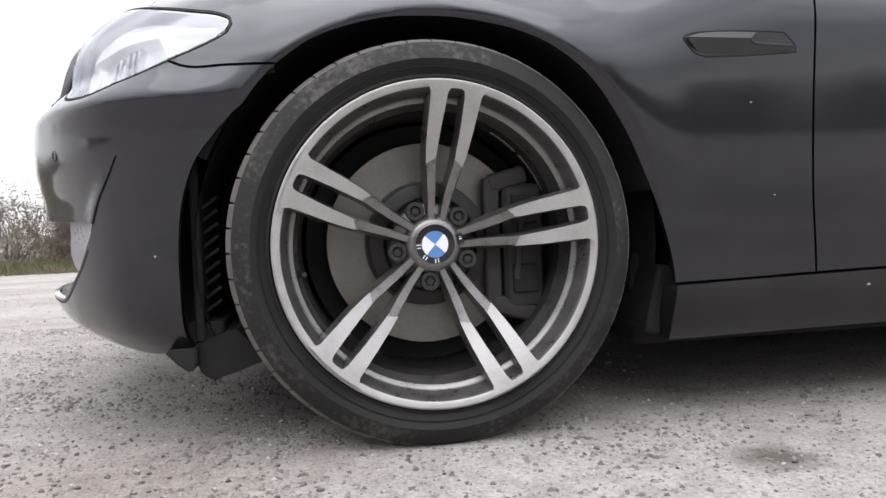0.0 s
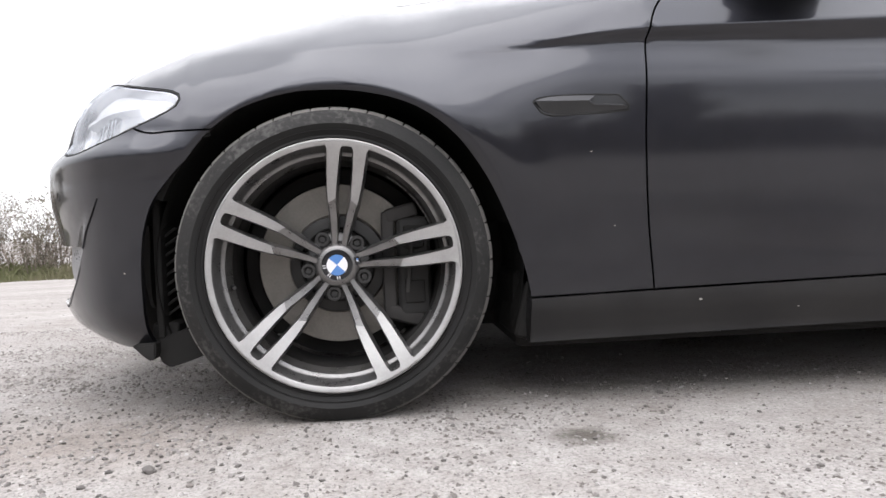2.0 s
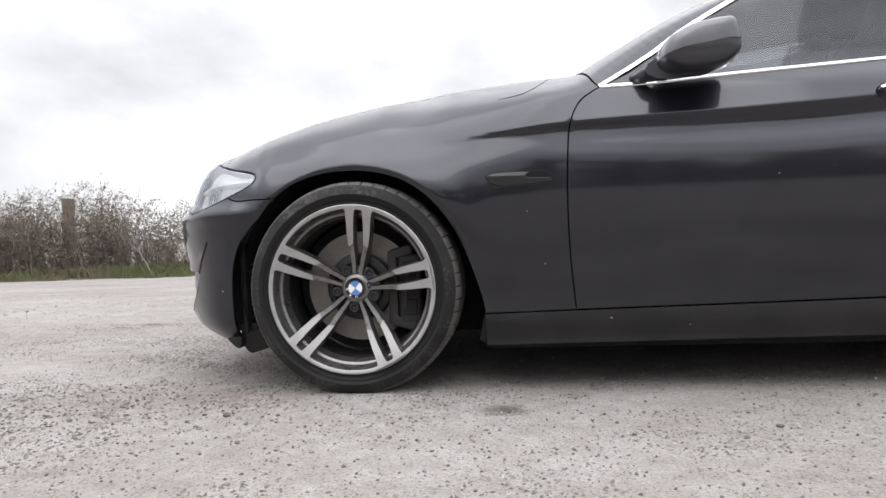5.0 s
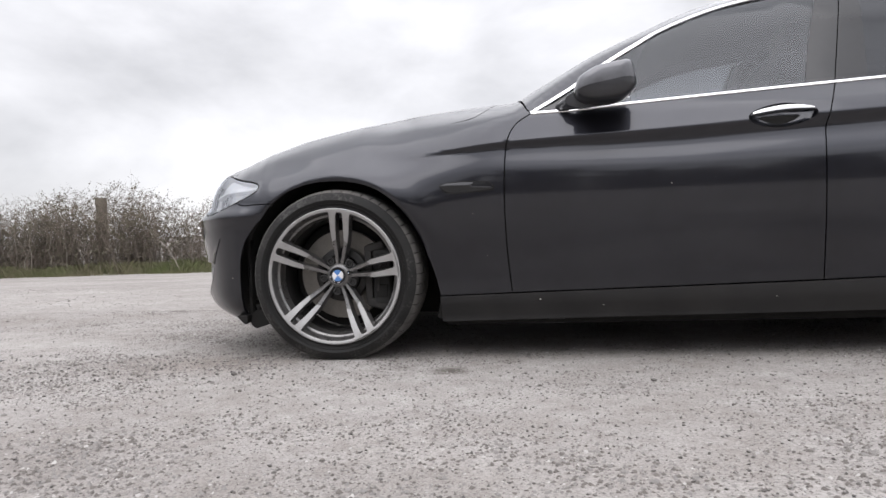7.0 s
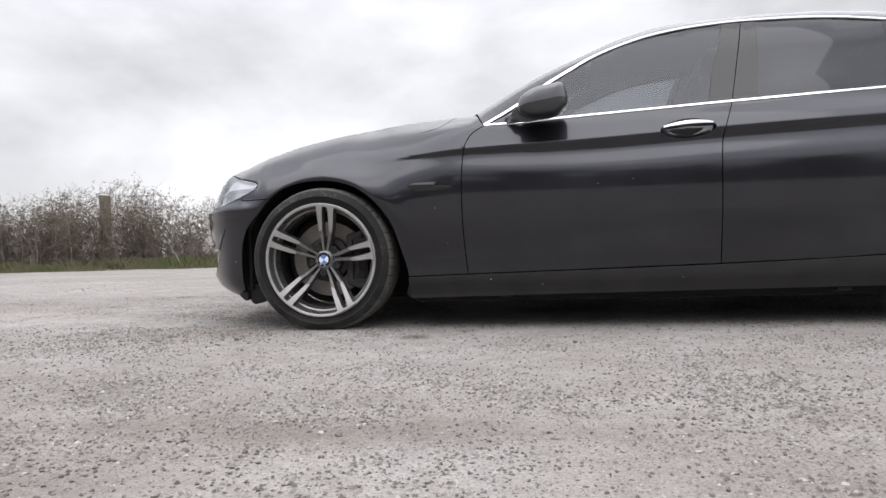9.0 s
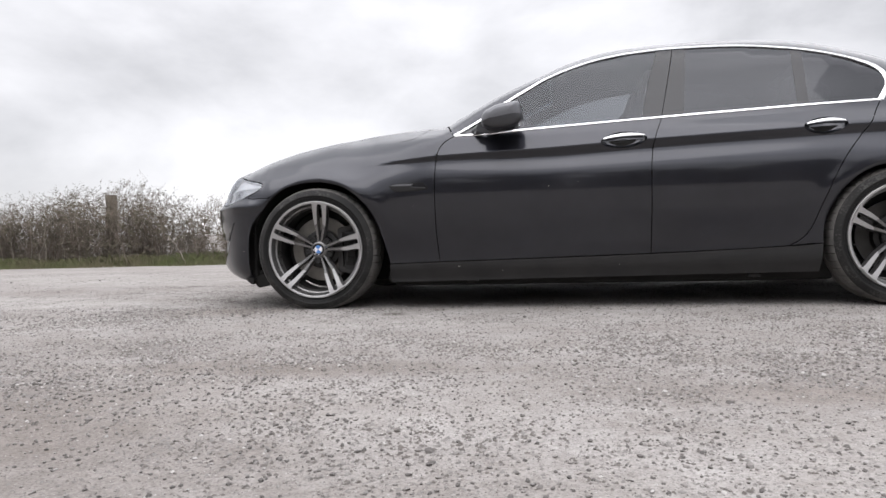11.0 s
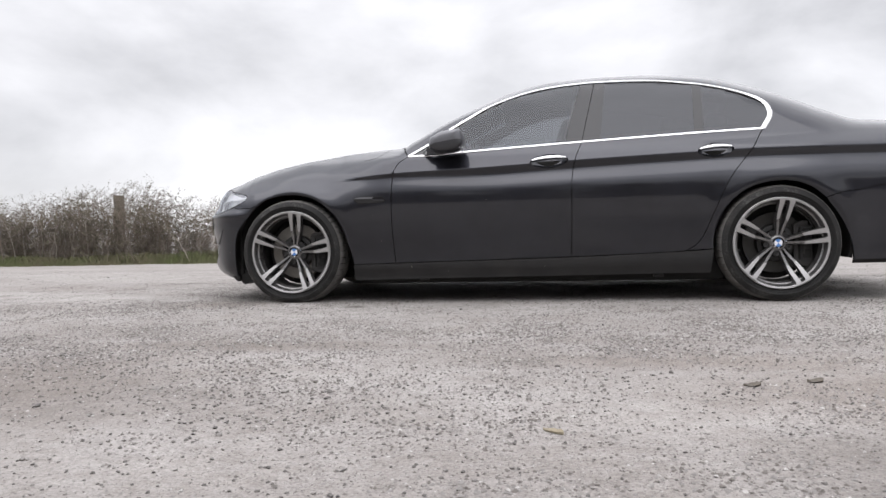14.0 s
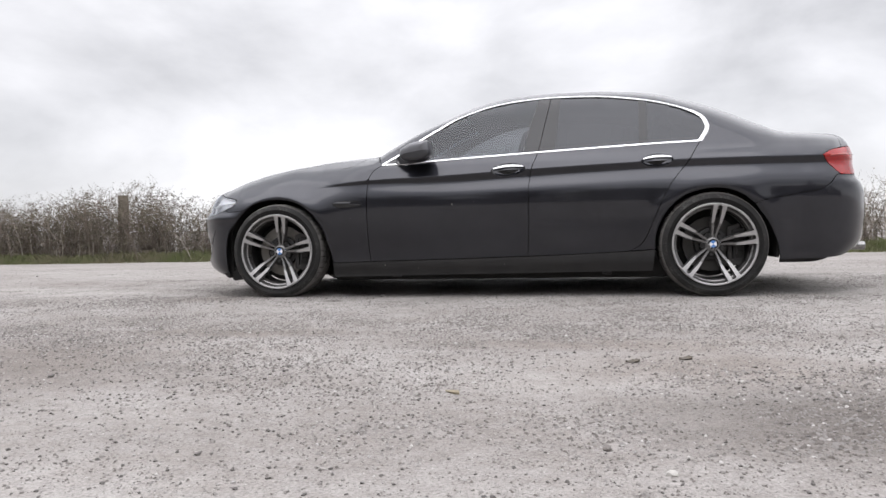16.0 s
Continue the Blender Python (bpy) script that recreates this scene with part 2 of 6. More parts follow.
def body(u, v):
    """A place on the near half of the body's skin: u runs along it from the nose's middle (-1.35) to the tail's (4.5), v is the height."""
    x = min(max(u, -0.3), 3.5)
    top, z1 = spline(TOP, u), spline(ROLL, x)
    z, y = v, side_y(x, min(v, top))
    if v > z1:
        k = min(1.0, (v - z1) / (top - z1)) * math.pi / 2
        y0 = side_y(x, z1)
        zz = z1 + (top - z1) * math.sin(k)
        y = side_y(x, zz) + max(0, spline(TOP_Y, x) - side_y(x, top)) * (1 - math.cos(k))
        z = zz + max(0, v - top) * (1.0 if u < 2.5 else 0.02)
    y += (0.024 * smooth(z, 0.575, 0.64) - 0.010) * smooth(-u, 0.25, 0.38)
    if u < -0.3:
        a = min((-0.3 - u) * 1.496, math.pi / 2)
        x = -0.3 - (0.52 + spline(NOSE, z)) * math.sin(a) ** 0.82
        y += (MID - y) * (1 - math.cos(a))
        edge = spline(INTAKE, z)
        sunk = 0.005 * smooth(edge - u, 0.0, 0.05) * smooth(z, 0.33, 0.40) * (1 - smooth(z, 0.43, 0.50))
        x, y = x + sunk, y + sunk * 0.5
    if u > 3.5:
        a = min((u - 3.5) * math.pi / 2, math.pi / 2)
        x = 3.5 + (0.525 + spline(TAIL, z)) * math.sin(a) ** 0.62
        y += (MID - y) * (1 - math.cos(a) ** 0.62)
    return Vector((x, y, z))

# ---- building tools ----
from mathutils.geometry import delaunay_2d_cdt


def mesh_of(name, verts, faces, mat, normals=None, smooth_shade=True):
    me = bpy.data.meshes.new(name)
    me.from_pydata([tuple(v) for v in verts], [], faces)
    me.materials.append(mat)
    me.polygons.foreach_set("use_smooth", [smooth_shade] * len(me.polygons))
    if normals is not None:
        me.normals_split_custom_set_from_vertices([tuple(n) for n in normals])
    me.update()
    return me


def part(name, me, parent, label=""):
    """Links a mesh (or a bmesh with its material) as one part under a thing or a part."""
    ob = new(name, me)
    ob.parent = parent
    if label:
        tagged(ob, label)
    return ob


def from_bm(name, bm, mat, smooth_shade=False, auto=None):
    me = bpy.data.meshes.new(name)
    bmesh.ops.recalc_face_normals(bm, faces=bm.faces)
    for fc in bm.faces:
        fc.smooth = smooth_shade or auto is not None
    if auto is not None:
        for e in bm.edges:
            e.smooth = len(e.link_faces) == 2 and e.calc_face_angle(0) < radians(auto)
    bm.to_mesh(me)
    bm.free()
    me.materials.append(mat)
    return me


def curve(*pts, step=0.012, closed=False):
    """Points at even steps along a smooth line through pts."""
    pts = [Vector(p) for p in pts]
    n, out = len(pts), []
    for i in range(n if closed else n - 1):
        p1, p2 = pts[i], pts[(i + 1) % n]
        p0 = pts[(i - 1) % n] if closed or i else p1 * 2 - p2
        p3 = pts[(i + 2) % n] if closed or i < n - 2 else p2 * 2 - p1
        k = max(1, int((p2 - p1).length / step))
        for j in range(k):
            s = j / k
            out.append(0.5 * (2 * p1 + (p2 - p0) * s + (2 * p0 - 5 * p1 + 4 * p2 - p3) * s * s + (3 * p1 - p0 - 3 * p2 + p3) * s ** 3))
    if not closed:
        out.append(pts[-1])
    return out


def outline(*runs):
    """A closed line out of runs of points, each smooth, that meet in corners."""
    loop = []
    for run in runs:
        c = curve(*run)
        loop += c if not loop or (c[0] - loop[-1]).length > 1e-4 else c[1:]
    if (loop[0] - loop[-1]).length < 1e-4:
        loop.pop()
    return loop


def area(loop):
    return sum(a.x * b.y - b.x * a.y for a, b in zip(loop, loop[1:] + loop[:1])) / 2


def inset(loop, g):
    """The loop drawn in by g all round."""
    s = 1 if area(loop) > 0 else -1
    out, n = [], len(loop)
    for i in range(n):
        d = loop[(i + 1) % n] - loop[i - 1]
        if d.length < 1e-9:
            out.append(loop[i].copy())
            continue
        d.normalize()
        out.append(loop[i] + Vector((-d.y, d.x)) * g * s)
    return out


def inside(p, loop):
    c, n, j = False, len(loop), len(loop) - 1
    for i in range(n):
        a, b = loop[i], loop[j]
        if (a.y > p.y) != (b.y > p.y) and p.x < (b.x - a.x) * (p.y - a.y) / (b.y - a.y) + a.x:
            c = not c
        j = i
    return c


def normal_at(fn, u, v, h=0.0015):
    n = (fn(u + h, v) - fn(u - h, v)).cross(fn(u, v + h) - fn(u, v - h))
    return n.normalized() if n.length > 0 else Vector((0, -1, 0))


def sheet(name, loop, fn, mat, grid=0.02, thick=0.012, holes=(), lines=None, raise_by=0.0, mirror=False, rings=()):
    """A curved panel: the region of (u, v) inside loop laid on the surface fn, with hemmed edges turned inwards by thick.
    lines(u): a height that the rows of points follow. mirror: the same for the far side of the car."""
    loops = [loop, *holes]
    pts, edges = [], []
    for lp in loops:
        o = len(pts)
        pts += lp
        edges += [(o + i, o + (i + 1) % len(lp)) for i in range(len(lp))]
    us, vs = [p.x for p in loop], [p.y for p in loop]
    cells = {(int(p.x / grid * 2), int(p.y / grid * 2)) for p in pts}
    i0, i1 = int(min(us) / grid) - 1, int(max(us) / grid) + 1
    for i in range(i0, i1 + 1):
        u = i * grid + 0.0003
        mid = lines(u) if lines else 0.0
        j0, j1 = int((min(vs) - mid) / grid) - 1, int((max(vs) - mid) / grid) + 1
        rows = {j * grid for j in range(j0, j1 + 1)}
        if lines:
            rows |= {-0.006, -0.012, -0.021, -0.03, -0.039, -0.047, 0.006, -0.057, -0.066}
        for r in rows:
            p = Vector((u, mid + r))
            if (int(p.x / grid * 2), int(p.y / grid * 2)) not in cells and inside(p, loop) and not any(inside(p, h) for h in holes):
                pts.append(p)
    if rings:
        def near(p):
            return any(r0 < math.hypot(p.x - cx, p.y - cz) < r1 for cx, cz, r0, r1 in rings)
        m = sum(len(lp) for lp in loops)
        pts = pts[:m] + [p for p in pts[m:] if not near(p)]
        for cx, cz, r0, r1 in rings:
            for k in range(150):
                a = 2 * math.pi * k / 150
                r = r0 + 0.003
                while r < r1:
                    p = Vector((cx + r * math.cos(a), cz + r * math.sin(a)))
                    if inside(p, loop) and min((p - q).length_squared for q in loop) > 9e-6:
                        pts.append(p)
                    r += 0.006
    verts2, _, faces2, *_ = delaunay_2d_cdt([Vector((p.x, p.y)) for p in pts], edges, [], 0, 1e-6)
    tris = []
    for fc in faces2:
        c = sum((verts2[i] for i in fc), Vector((0, 0))) / len(fc)
        if inside(c, loop) and not any(inside(c, h) for h in holes):
            a, b, d = (verts2[i] for i in fc[:3])
            tris.append(tuple(fc) if (b - a).cross(d - a) > 0 else tuple(reversed(fc)))
    verts, norms = [], []
    for p in verts2:
        n = normal_at(fn, p.x, p.y)
        verts.append(fn(p.x, p.y) + n * raise_by)
        norms.append(n)
    if thick:
        count = {}
        for t in tris:
            for a, b in zip(t, t[1:] + t[:1]):
                count[(a, b)] = count.get((a, b), 0) + 1
        ring, hem = {}, []
        for (a, b) in [e for e in count if (e[1], e[0]) not in count]:
            for k in (a, b):
                if k not in ring:
                    ring[k] = len(verts)
                    verts += [verts[k].copy(), verts[k] - norms[k] * thick]
                    norms += [norms[k], norms[k]]
            hem.append((a, b))
        for a, b in hem:
            side = (verts[b] - verts[a]).cross(norms[a]).normalized()
            for k in (a, b):
                for j in (ring[k], ring[k] + 1):
                    norms[j] = (norms[j] * 0.2 + side).normalized()
            tris.append((ring[b], ring[a], ring[a] + 1, ring[b] + 1))
    if mirror:
        verts = [Vector((v.x, 2 * MID - v.y, v.z)) for v in verts]
        norms = [Vector((n.x, -n.y, n.z)) for n in norms]
        tris = [tuple(reversed(t)) for t in tris]
    return mesh_of(name, verts, tris, mat, norms)


def strip(name, path, fn, width, mat, raise_by=0.004, depth=0.008, mirror=False):
    """A bead of trim along path on the surface fn: width across, proud by raise_by, with rounded edges."""
    verts, faces, n = [], [], len(path)
    prof = [(-0.5, -depth), (-0.5, raise_by * 0.4), (-0.36, raise_by), (0.36, raise_by), (0.5, raise_by * 0.4), (0.5, -depth)]
    for i, p in enumerate(path):
        d = (path[min(i + 1, n - 1)] - path[max(i - 1, 0)]).normalized()
        c, nn = fn(p.x, p.y), normal_at(fn, p.x, p.y)
        ahead = (fn(p.x + d.x * 0.004, p.y + d.y * 0.004) - c).normalized()
        across = nn.cross(ahead).normalized()
        w = width(i / (n - 1)) if callable(width) else width
        verts += [c + across * (k * w) + nn * h for k, h in prof]
    m = len(prof)
    for i in range(n - 1):
        for j in range(m - 1):
            a = i * m + j
            faces.append((a, a + m, a + m + 1, a + 1))
    faces += [tuple(range(m)), tuple(reversed(range((n - 1) * m, n * m)))]
    if mirror:
        verts = [Vector((v.x, 2 * MID - v.y, v.z)) for v in verts]
        faces = [tuple(reversed(t)) for t in faces]
    bm = bmesh.new()
    vs = [bm.verts.new(v) for v in verts]
    for t in faces:
        bm.faces.new([vs[k] for k in t])
    return from_bm(name, bm, mat, auto=40)


def lathe(name, prof, mat, n=96, auto=32, notch=None, arc=None, closed=False):
    """Turns a profile of (radius, depth along y) about the y axis. notch(k, j): how far point j of ray k is drawn in."""
    bm = bmesh.new()
    full = arc is None
    a0, a1 = arc or (0.0, 2 * math.pi)
    rays = []
    for k in range(n if full else n + 1):
        a = a0 + (a1 - a0) * k / n
        rays.append([bm.verts.new((math.cos(a) * (r - (notch(k, j) if notch else 0)), y, math.sin(a) * (r - (notch(k, j) if notch else 0)))) for j, (r, y) in enumerate(prof)])
    m = len(prof)
    for k in range(n):
        p, q = rays[k], rays[(k + 1) % len(rays)]
        for j in range(m if closed else m - 1):
            i2 = (j + 1) % m
            bm.faces.new((p[j], p[i2], q[i2], q[j]))
    if not full and closed:
        bm.faces.new(rays[0])
        bm.faces.new(list(reversed(rays[-1])))
    return from_bm(name, bm, mat, auto=auto)


def block(name, size, at, mat, bevel=0.01, turn=None, taper=None):
    """A box with rounded edges, tapered or turned if wanted."""
    bm = bmesh.new()
    bmesh.ops.create_cube(bm, size=1.0)
    for v in bm.verts:
        k = 1.0
        if taper and v.co.z > 0:
            k = taper
        v.co = Vector((v.co.x * size[0] * k, v.co.y * size[1] * k, v.co.z * size[2]))
    if bevel:
        bmesh.ops.bevel(bm, geom=bm.edges[:], offset=bevel, segments=3, affect="EDGES", profile=0.6)
    m = Matrix.Translation(at)
    if turn:
        m = m @ turn
    bm.transform(m)
    return from_bm(name, bm, mat, auto=35)


def tube(bm, pts, r0, r1, sides=5):
    """A tapered rod along pts."""
    rings, n = [], len(pts)
    for i, p in enumerate(pts):
        d = (pts[min(i + 1, n - 1)] - pts[max(i - 1, 0)]).normalized()
        a = d.orthogonal().normalized()
        b = d.cross(a)
        r = r0 + (r1 - r0) * i / (n - 1)
        rings.append([bm.verts.new(p + (a * math.cos(2 * math.pi * k / sides) + b * math.sin(2 * math.pi * k / sides)) * r) for k in range(sides)])
    for p, q in zip(rings, rings[1:]):
        for k in range(sides):
            bm.faces.new((p[k], p[(k + 1) % sides], q[(k + 1) % sides], q[k]))
    bm.faces.new(list(reversed(rings[0])))
    bm.faces.new(rings[-1])



# ---- the ground: one sheet of hard-packed gravel ----
def ground_z(x, y):
    fall = -0.27 * smooth(y, 2.5, 12.0)
    fall += 0.012 * math.exp(-(x / 0.42) ** 2 - ((y - 0.05) / 0.40) ** 2)
    near = 0.012 * noise.noise((x * 0.35, y * 0.35, 3.0)) + 0.005 * noise.noise((x * 1.3, y * 1.3, 7.0))
    return fall + near * (1 - 0.8 * math.exp(-((y - 0.5) / 1.2) ** 2))


SPOT = (0.468, -0.230)


def gravel_material():
    m = bpy.data.materials.new("packed_gravel")
    m.use_nodes = True
    t = m.node_tree
    b = t.nodes["Principled BSDF"]
    b.inputs["Roughness"].default_value, b.inputs["Specular IOR Level"].default_value = 0.9, 0.2
    place = t.nodes.new("ShaderNodeTexCoord")

    def tex(kind, scale, **kw):
        n = t.nodes.new(kind)
        n.inputs["Scale"].default_value = scale
        for key, value in kw.items():
            n.inputs[key].default_value = value
        t.links.new(place.outputs["Object"], n.inputs["Vector"])
        return n

    def ramp2(src, p0, c0, p1, c1):
        r = t.nodes.new("ShaderNodeValToRGB")
        r.color_ramp.elements[0].position, r.color_ramp.elements[0].color = p0, (*c0, 1)
        r.color_ramp.elements[1].position, r.color_ramp.elements[1].color = p1, (*c1, 1)
        t.links.new(src, r.inputs["Fac"])
        return r.outputs["Color"]

    def blend(kind, fac, a, c):
        n = t.nodes.new("ShaderNodeMixRGB")
        n.blend_type = kind
        for sock, v in ((n.inputs["Fac"], fac), (n.inputs["Color1"], a), (n.inputs["Color2"], c)):
            if hasattr(v, "is_output"):
                t.links.new(v, sock)
            else:
                sock.default_value = v
        return n.outputs["Color"]

    bands = t.nodes.new("ShaderNodeMapping")
    bands.inputs["Scale"].default_value = (0.45, 1.1, 1.0)
    broad = tex("ShaderNodeTexNoise", 0.9, Detail=6.0, Roughness=0.6)
    patch = tex("ShaderNodeTexNoise", 3.6, Detail=5.0, Roughness=0.7)
    mid = tex("ShaderNodeTexNoise", 14.0, Detail=6.0, Roughness=0.65)
    fine = tex("ShaderNodeTexNoise", 120.0, Detail=4.0, Roughness=0.7)
    grit = tex("ShaderNodeTexVoronoi", 230.0)
    pebble = tex("ShaderNodeTexVoronoi", 105.0)
    t.links.new(place.outputs["Object"], bands.inputs["Vector"])
    t.links.new(bands.outputs["Vector"], broad.inputs["Vector"])
    col = ramp2(broad.outputs["Fac"], 0.34, (0.30, 0.278, 0.262), 0.62, (0.415, 0.395, 0.378))
    col = blend("MULTIPLY", 0.55, col, ramp2(mid.outputs["Fac"], 0.33, (0.66, 0.64, 0.63), 0.6, (1, 1, 1)))
    col = blend("MULTIPLY", 0.6, col, ramp2(fine.outputs["Fac"], 0.36, (0.5, 0.49, 0.48), 0.58, (1.0, 1.0, 1.0)))
    col = blend("MULTIPLY", 0.5, col, ramp2(patch.outputs["Fac"], 0.40, (0.80, 0.775, 0.75), 0.58, (1, 1, 1)))
    # stones bedded in the surface, at two sizes: some cells of each pattern stand proud and keep a tone of their own
    lift = None
    for cells, share, strength in ((grit, 0.52, 0.55), (pebble, 0.66, 0.6)):
        sep = t.nodes.new("ShaderNodeSeparateColor")
        t.links.new(cells.outputs["Color"], sep.inputs["Color"])
        pick = ramp2(sep.outputs[0], share, (0, 0, 0), share + 0.03, (1, 1, 1))
        round_ = ramp2(cells.outputs["Distance"], 0.18, (1, 1, 1), 0.46, (0, 0, 0))
        here = blend("MULTIPLY", 1.0, pick, round_)
        tone = ramp2(sep.outputs[1], 0.15, (0.13, 0.118, 0.11), 0.95, (0.46, 0.44, 0.42))
        amount = blend("MULTIPLY", 1.0, here, (strength, strength, strength, 1))
        col = blend("MIX", amount, col, tone)
        lift = here if lift is None else blend("ADD", 1.0, lift, here)
    # a dark damp spot beside the front wheel, with a ragged edge
    far = t.nodes.new("ShaderNodeVectorMath")
    far.operation = "DISTANCE"
    jitter = t.nodes.new("ShaderNodeMixRGB")
    jitter.blend_type = "ADD"
    jitter.inputs["Fac"].default_value = 0.10
    squash = t.nodes.new("ShaderNodeMapping")
    squash.inputs["Scale"].default_value = (0.75, 1.0, 0.0)
    t.links.new(place.outputs["Object"], jitter.inputs["Color1"])
    t.links.new(mid.outputs["Color"], jitter.inputs["Color2"])
    t.links.new(jitter.outputs["Color"], squash.inputs["Vector"])
    t.links.new(squash.outputs["Vector"], far.inputs[0])
    far.inputs[1].default_value = (0.75 * (SPOT[0] + 0.05), SPOT[1] + 0.05, 0.0)
    spot = ramp2(far.outputs["Value"], 0.015, (0.30, 0.285, 0.255), 0.068, (1, 1, 1))
    col = blend("MULTIPLY", 0.9, col, spot)
    # darker, browner stretches with soft, ragged edges
    for cx, cy, wx, wy, deep in ((2.80, -2.95, 0.80, 0.52, 0.50), (-0.1, -2.35, 0.95, 0.80, 0.28), (2.55, -2.35, 0.7, 0.4, 0.16), (0.35, -1.62, 0.95, 0.16, 0.22), (-0.55, -0.05, 0.55, 0.30, 0.10), (2.2, -1.9, 0.9, 0.2, 0.15)):
        shift = t.nodes.new("ShaderNodeMapping")
        shift.vector_type = "TEXTURE"
        shift.inputs["Location"].default_value, shift.inputs["Scale"].default_value = (cx + 0.12, cy + 0.12, 0.0), (wx, wy, 1e6)
        wander = blend("ADD", 0.24, place.outputs["Object"], patch.outputs["Color"])
        t.links.new(wander, shift.inputs["Vector"])
        reach = t.nodes.new("ShaderNodeVectorMath")
        reach.operation = "LENGTH"
        t.links.new(shift.outputs["Vector"], reach.inputs[0])
        k = 1 - deep
        col = blend("MULTIPLY", 1.0, col, ramp2(reach.outputs["Value"], 0.25, (k, k * 0.96, k * 0.93), 1.0, (1, 1, 1)))
    t.links.new(col, b.inputs["Base Color"])
    h = blend("ADD", 0.45, mid.outputs["Fac"], lift)
    h = blend("ADD", 0.35, h, fine.outputs["Fac"])
    bp = t.nodes.new("ShaderNodeBump")
    bp.inputs["Strength"].default_value, bp.inputs["Distance"].default_value = 0.8, 0.005
    t.links.new(h, bp.inputs["Height"])
    t.links.new(bp.outputs["Normal"], b.inputs["Normal"])
    return m


GRAVEL = gravel_material()


def build_ground():
    def axis(lo, hi, fine0, fine1, step):
        a = list(np.arange(fine0, fine1, step))
        g, v = step, fine1
        while v < hi:
            a.append(v)
            g *= 1.3
            v += g
        a.append(hi)
        g, v = step, fine0 - step
        while v > lo:
            a.insert(0, v)
            g *= 1.3
            v -= g
        a.insert(0, lo)
        return a
    xs, ys = axis(-1500, 1500, -8, 8, 0.12), axis(-1500, 1500, -5, 14, 0.12)
    verts = [(x, y, ground_z(x, y)) for y in ys for x in xs]
    n = len(xs)
    faces = [(j * n + i, j * n + i + 1, (j + 1) * n + i + 1, (j + 1) * n + i) for j in range(len(ys) - 1) for i in range(n - 1)]
    tagged(new("ground", mesh_of("ground", verts, faces, GRAVEL)), "pale grey hard-packed gravel ground with scattered stones", "ground", kind="structure")


build_ground()


def build_stones():
    """Loose stones that lie half sunk in the gravel, denser in drifts."""
    rng = random.Random(5)
    mats = [material("dark_stone", (0.155, 0.142, 0.134), 0.85, vary=0.4, scale=60), material("grey_stone", (0.28, 0.26, 0.245), 0.85, vary=0.35, scale=60),
            material("pale_stone", (0.42, 0.40, 0.385), 0.8, vary=0.2, scale=60)]
    shapes = []
    for k in range(14):
        bm = bmesh.new()
        bmesh.ops.create_icosphere(bm, subdivisions=1, radius=1.0)
        pts = [v.co * (1 + 0.7 * noise.noise(v.co * 1.3 + Vector((k * 7.1, 0, 0)))) for v in bm.verts]
        shapes.append(([Vector((p.x, p.y * rng.uniform(0.6, 0.98), p.z * rng.uniform(0.5, 0.85))) for p in pts], [tuple(v.index for v in fc.verts) for fc in bm.faces]))
        bm.free()
    chips = []
    for k in range(10):
        ratio, tall = rng.uniform(0.5, 0.95), rng.uniform(0.5, 0.9)
        pts = [Vector((p[0] * rng.uniform(0.7, 1.3), p[1] * ratio * rng.uniform(0.7, 1.2), p[2] * tall)) for p in ((1, 0.1, 0), (-1, -0.1, 0), (0.2, 0.9, 0), (-0.1, -0.8, 0), (rng.uniform(-0.5, 0.5), rng.uniform(-0.4, 0.4), 1), (0, 0, -0.6))]
        chips.append((pts, [(0, 2, 4), (2, 1, 4), (1, 3, 4), (3, 0, 4)]))
    verts, faces, which = [], [], []
    made = 0
    while made < 90000:
        if made < 45000:
            x, y = rng.uniform(-1.8, 3.7), -3.9 + 4.1 * rng.random()
        else:
            x, y = rng.uniform(-7.5, 6.5), -4.6 + 9.5 * rng.random() ** 1.15
        drift = noise.noise((x * 0.45, y * 1.1, 1.0)) * 0.9 + noise.noise((x * 2.6, y * 2.6, 4.0)) * 0.4
        drift += 0.7 * math.exp(-((x + 0.65) / 0.5) ** 2 - ((y + 0.2) / 0.22) ** 2) + 0.45 * math.exp(-((y + 1.75) / 0.4) ** 2) * (1 - smooth(x, 0.5, 2.5))
        drift += 0.6 * math.exp(-((x - 2.95) / 0.4) ** 2 - ((y + 2.8) / 0.25) ** 2)
        if drift < rng.uniform(-0.75, 0.5):
            continue
        made += 1
        coarse = drift > 0.25
        r = 0.0014 + (0.0056 if coarse else 0.0044) * rng.random() ** 3.7
        if rng.random() < 0.008:
            r *= 1.9
        vs, fs = shapes[rng.randrange(14)] if r > 0.0034 else chips[rng.randrange(10)]
        a, o = rng.uniform(0, 6.283), len(verts)
        c, s, z = math.cos(a) * r, math.sin(a) * r, ground_z(x, y) + r * 0.2
        verts += [(x + v.x * c - v.y * s, y + v.x * s + v.y * c, z + v.z * r) for v in vs]
        faces += [(p + o, q + o, w + o) for p, q, w in fs]
        which += [0 if (m := rng.random()) < 0.45 else 1 if m < 0.94 else 2] * len(fs)
    me = mesh_of("loose_stones", verts, faces, mats[0], smooth_shade=False)
    me.materials.append(mats[1])
    me.materials.append(mats[2])
    me.polygons.foreach_set("material_index", which)
    tagged(new("loose_stones", me), "small grey and brown loose stones on the gravel", "stones", kind="stuff")


build_stones()


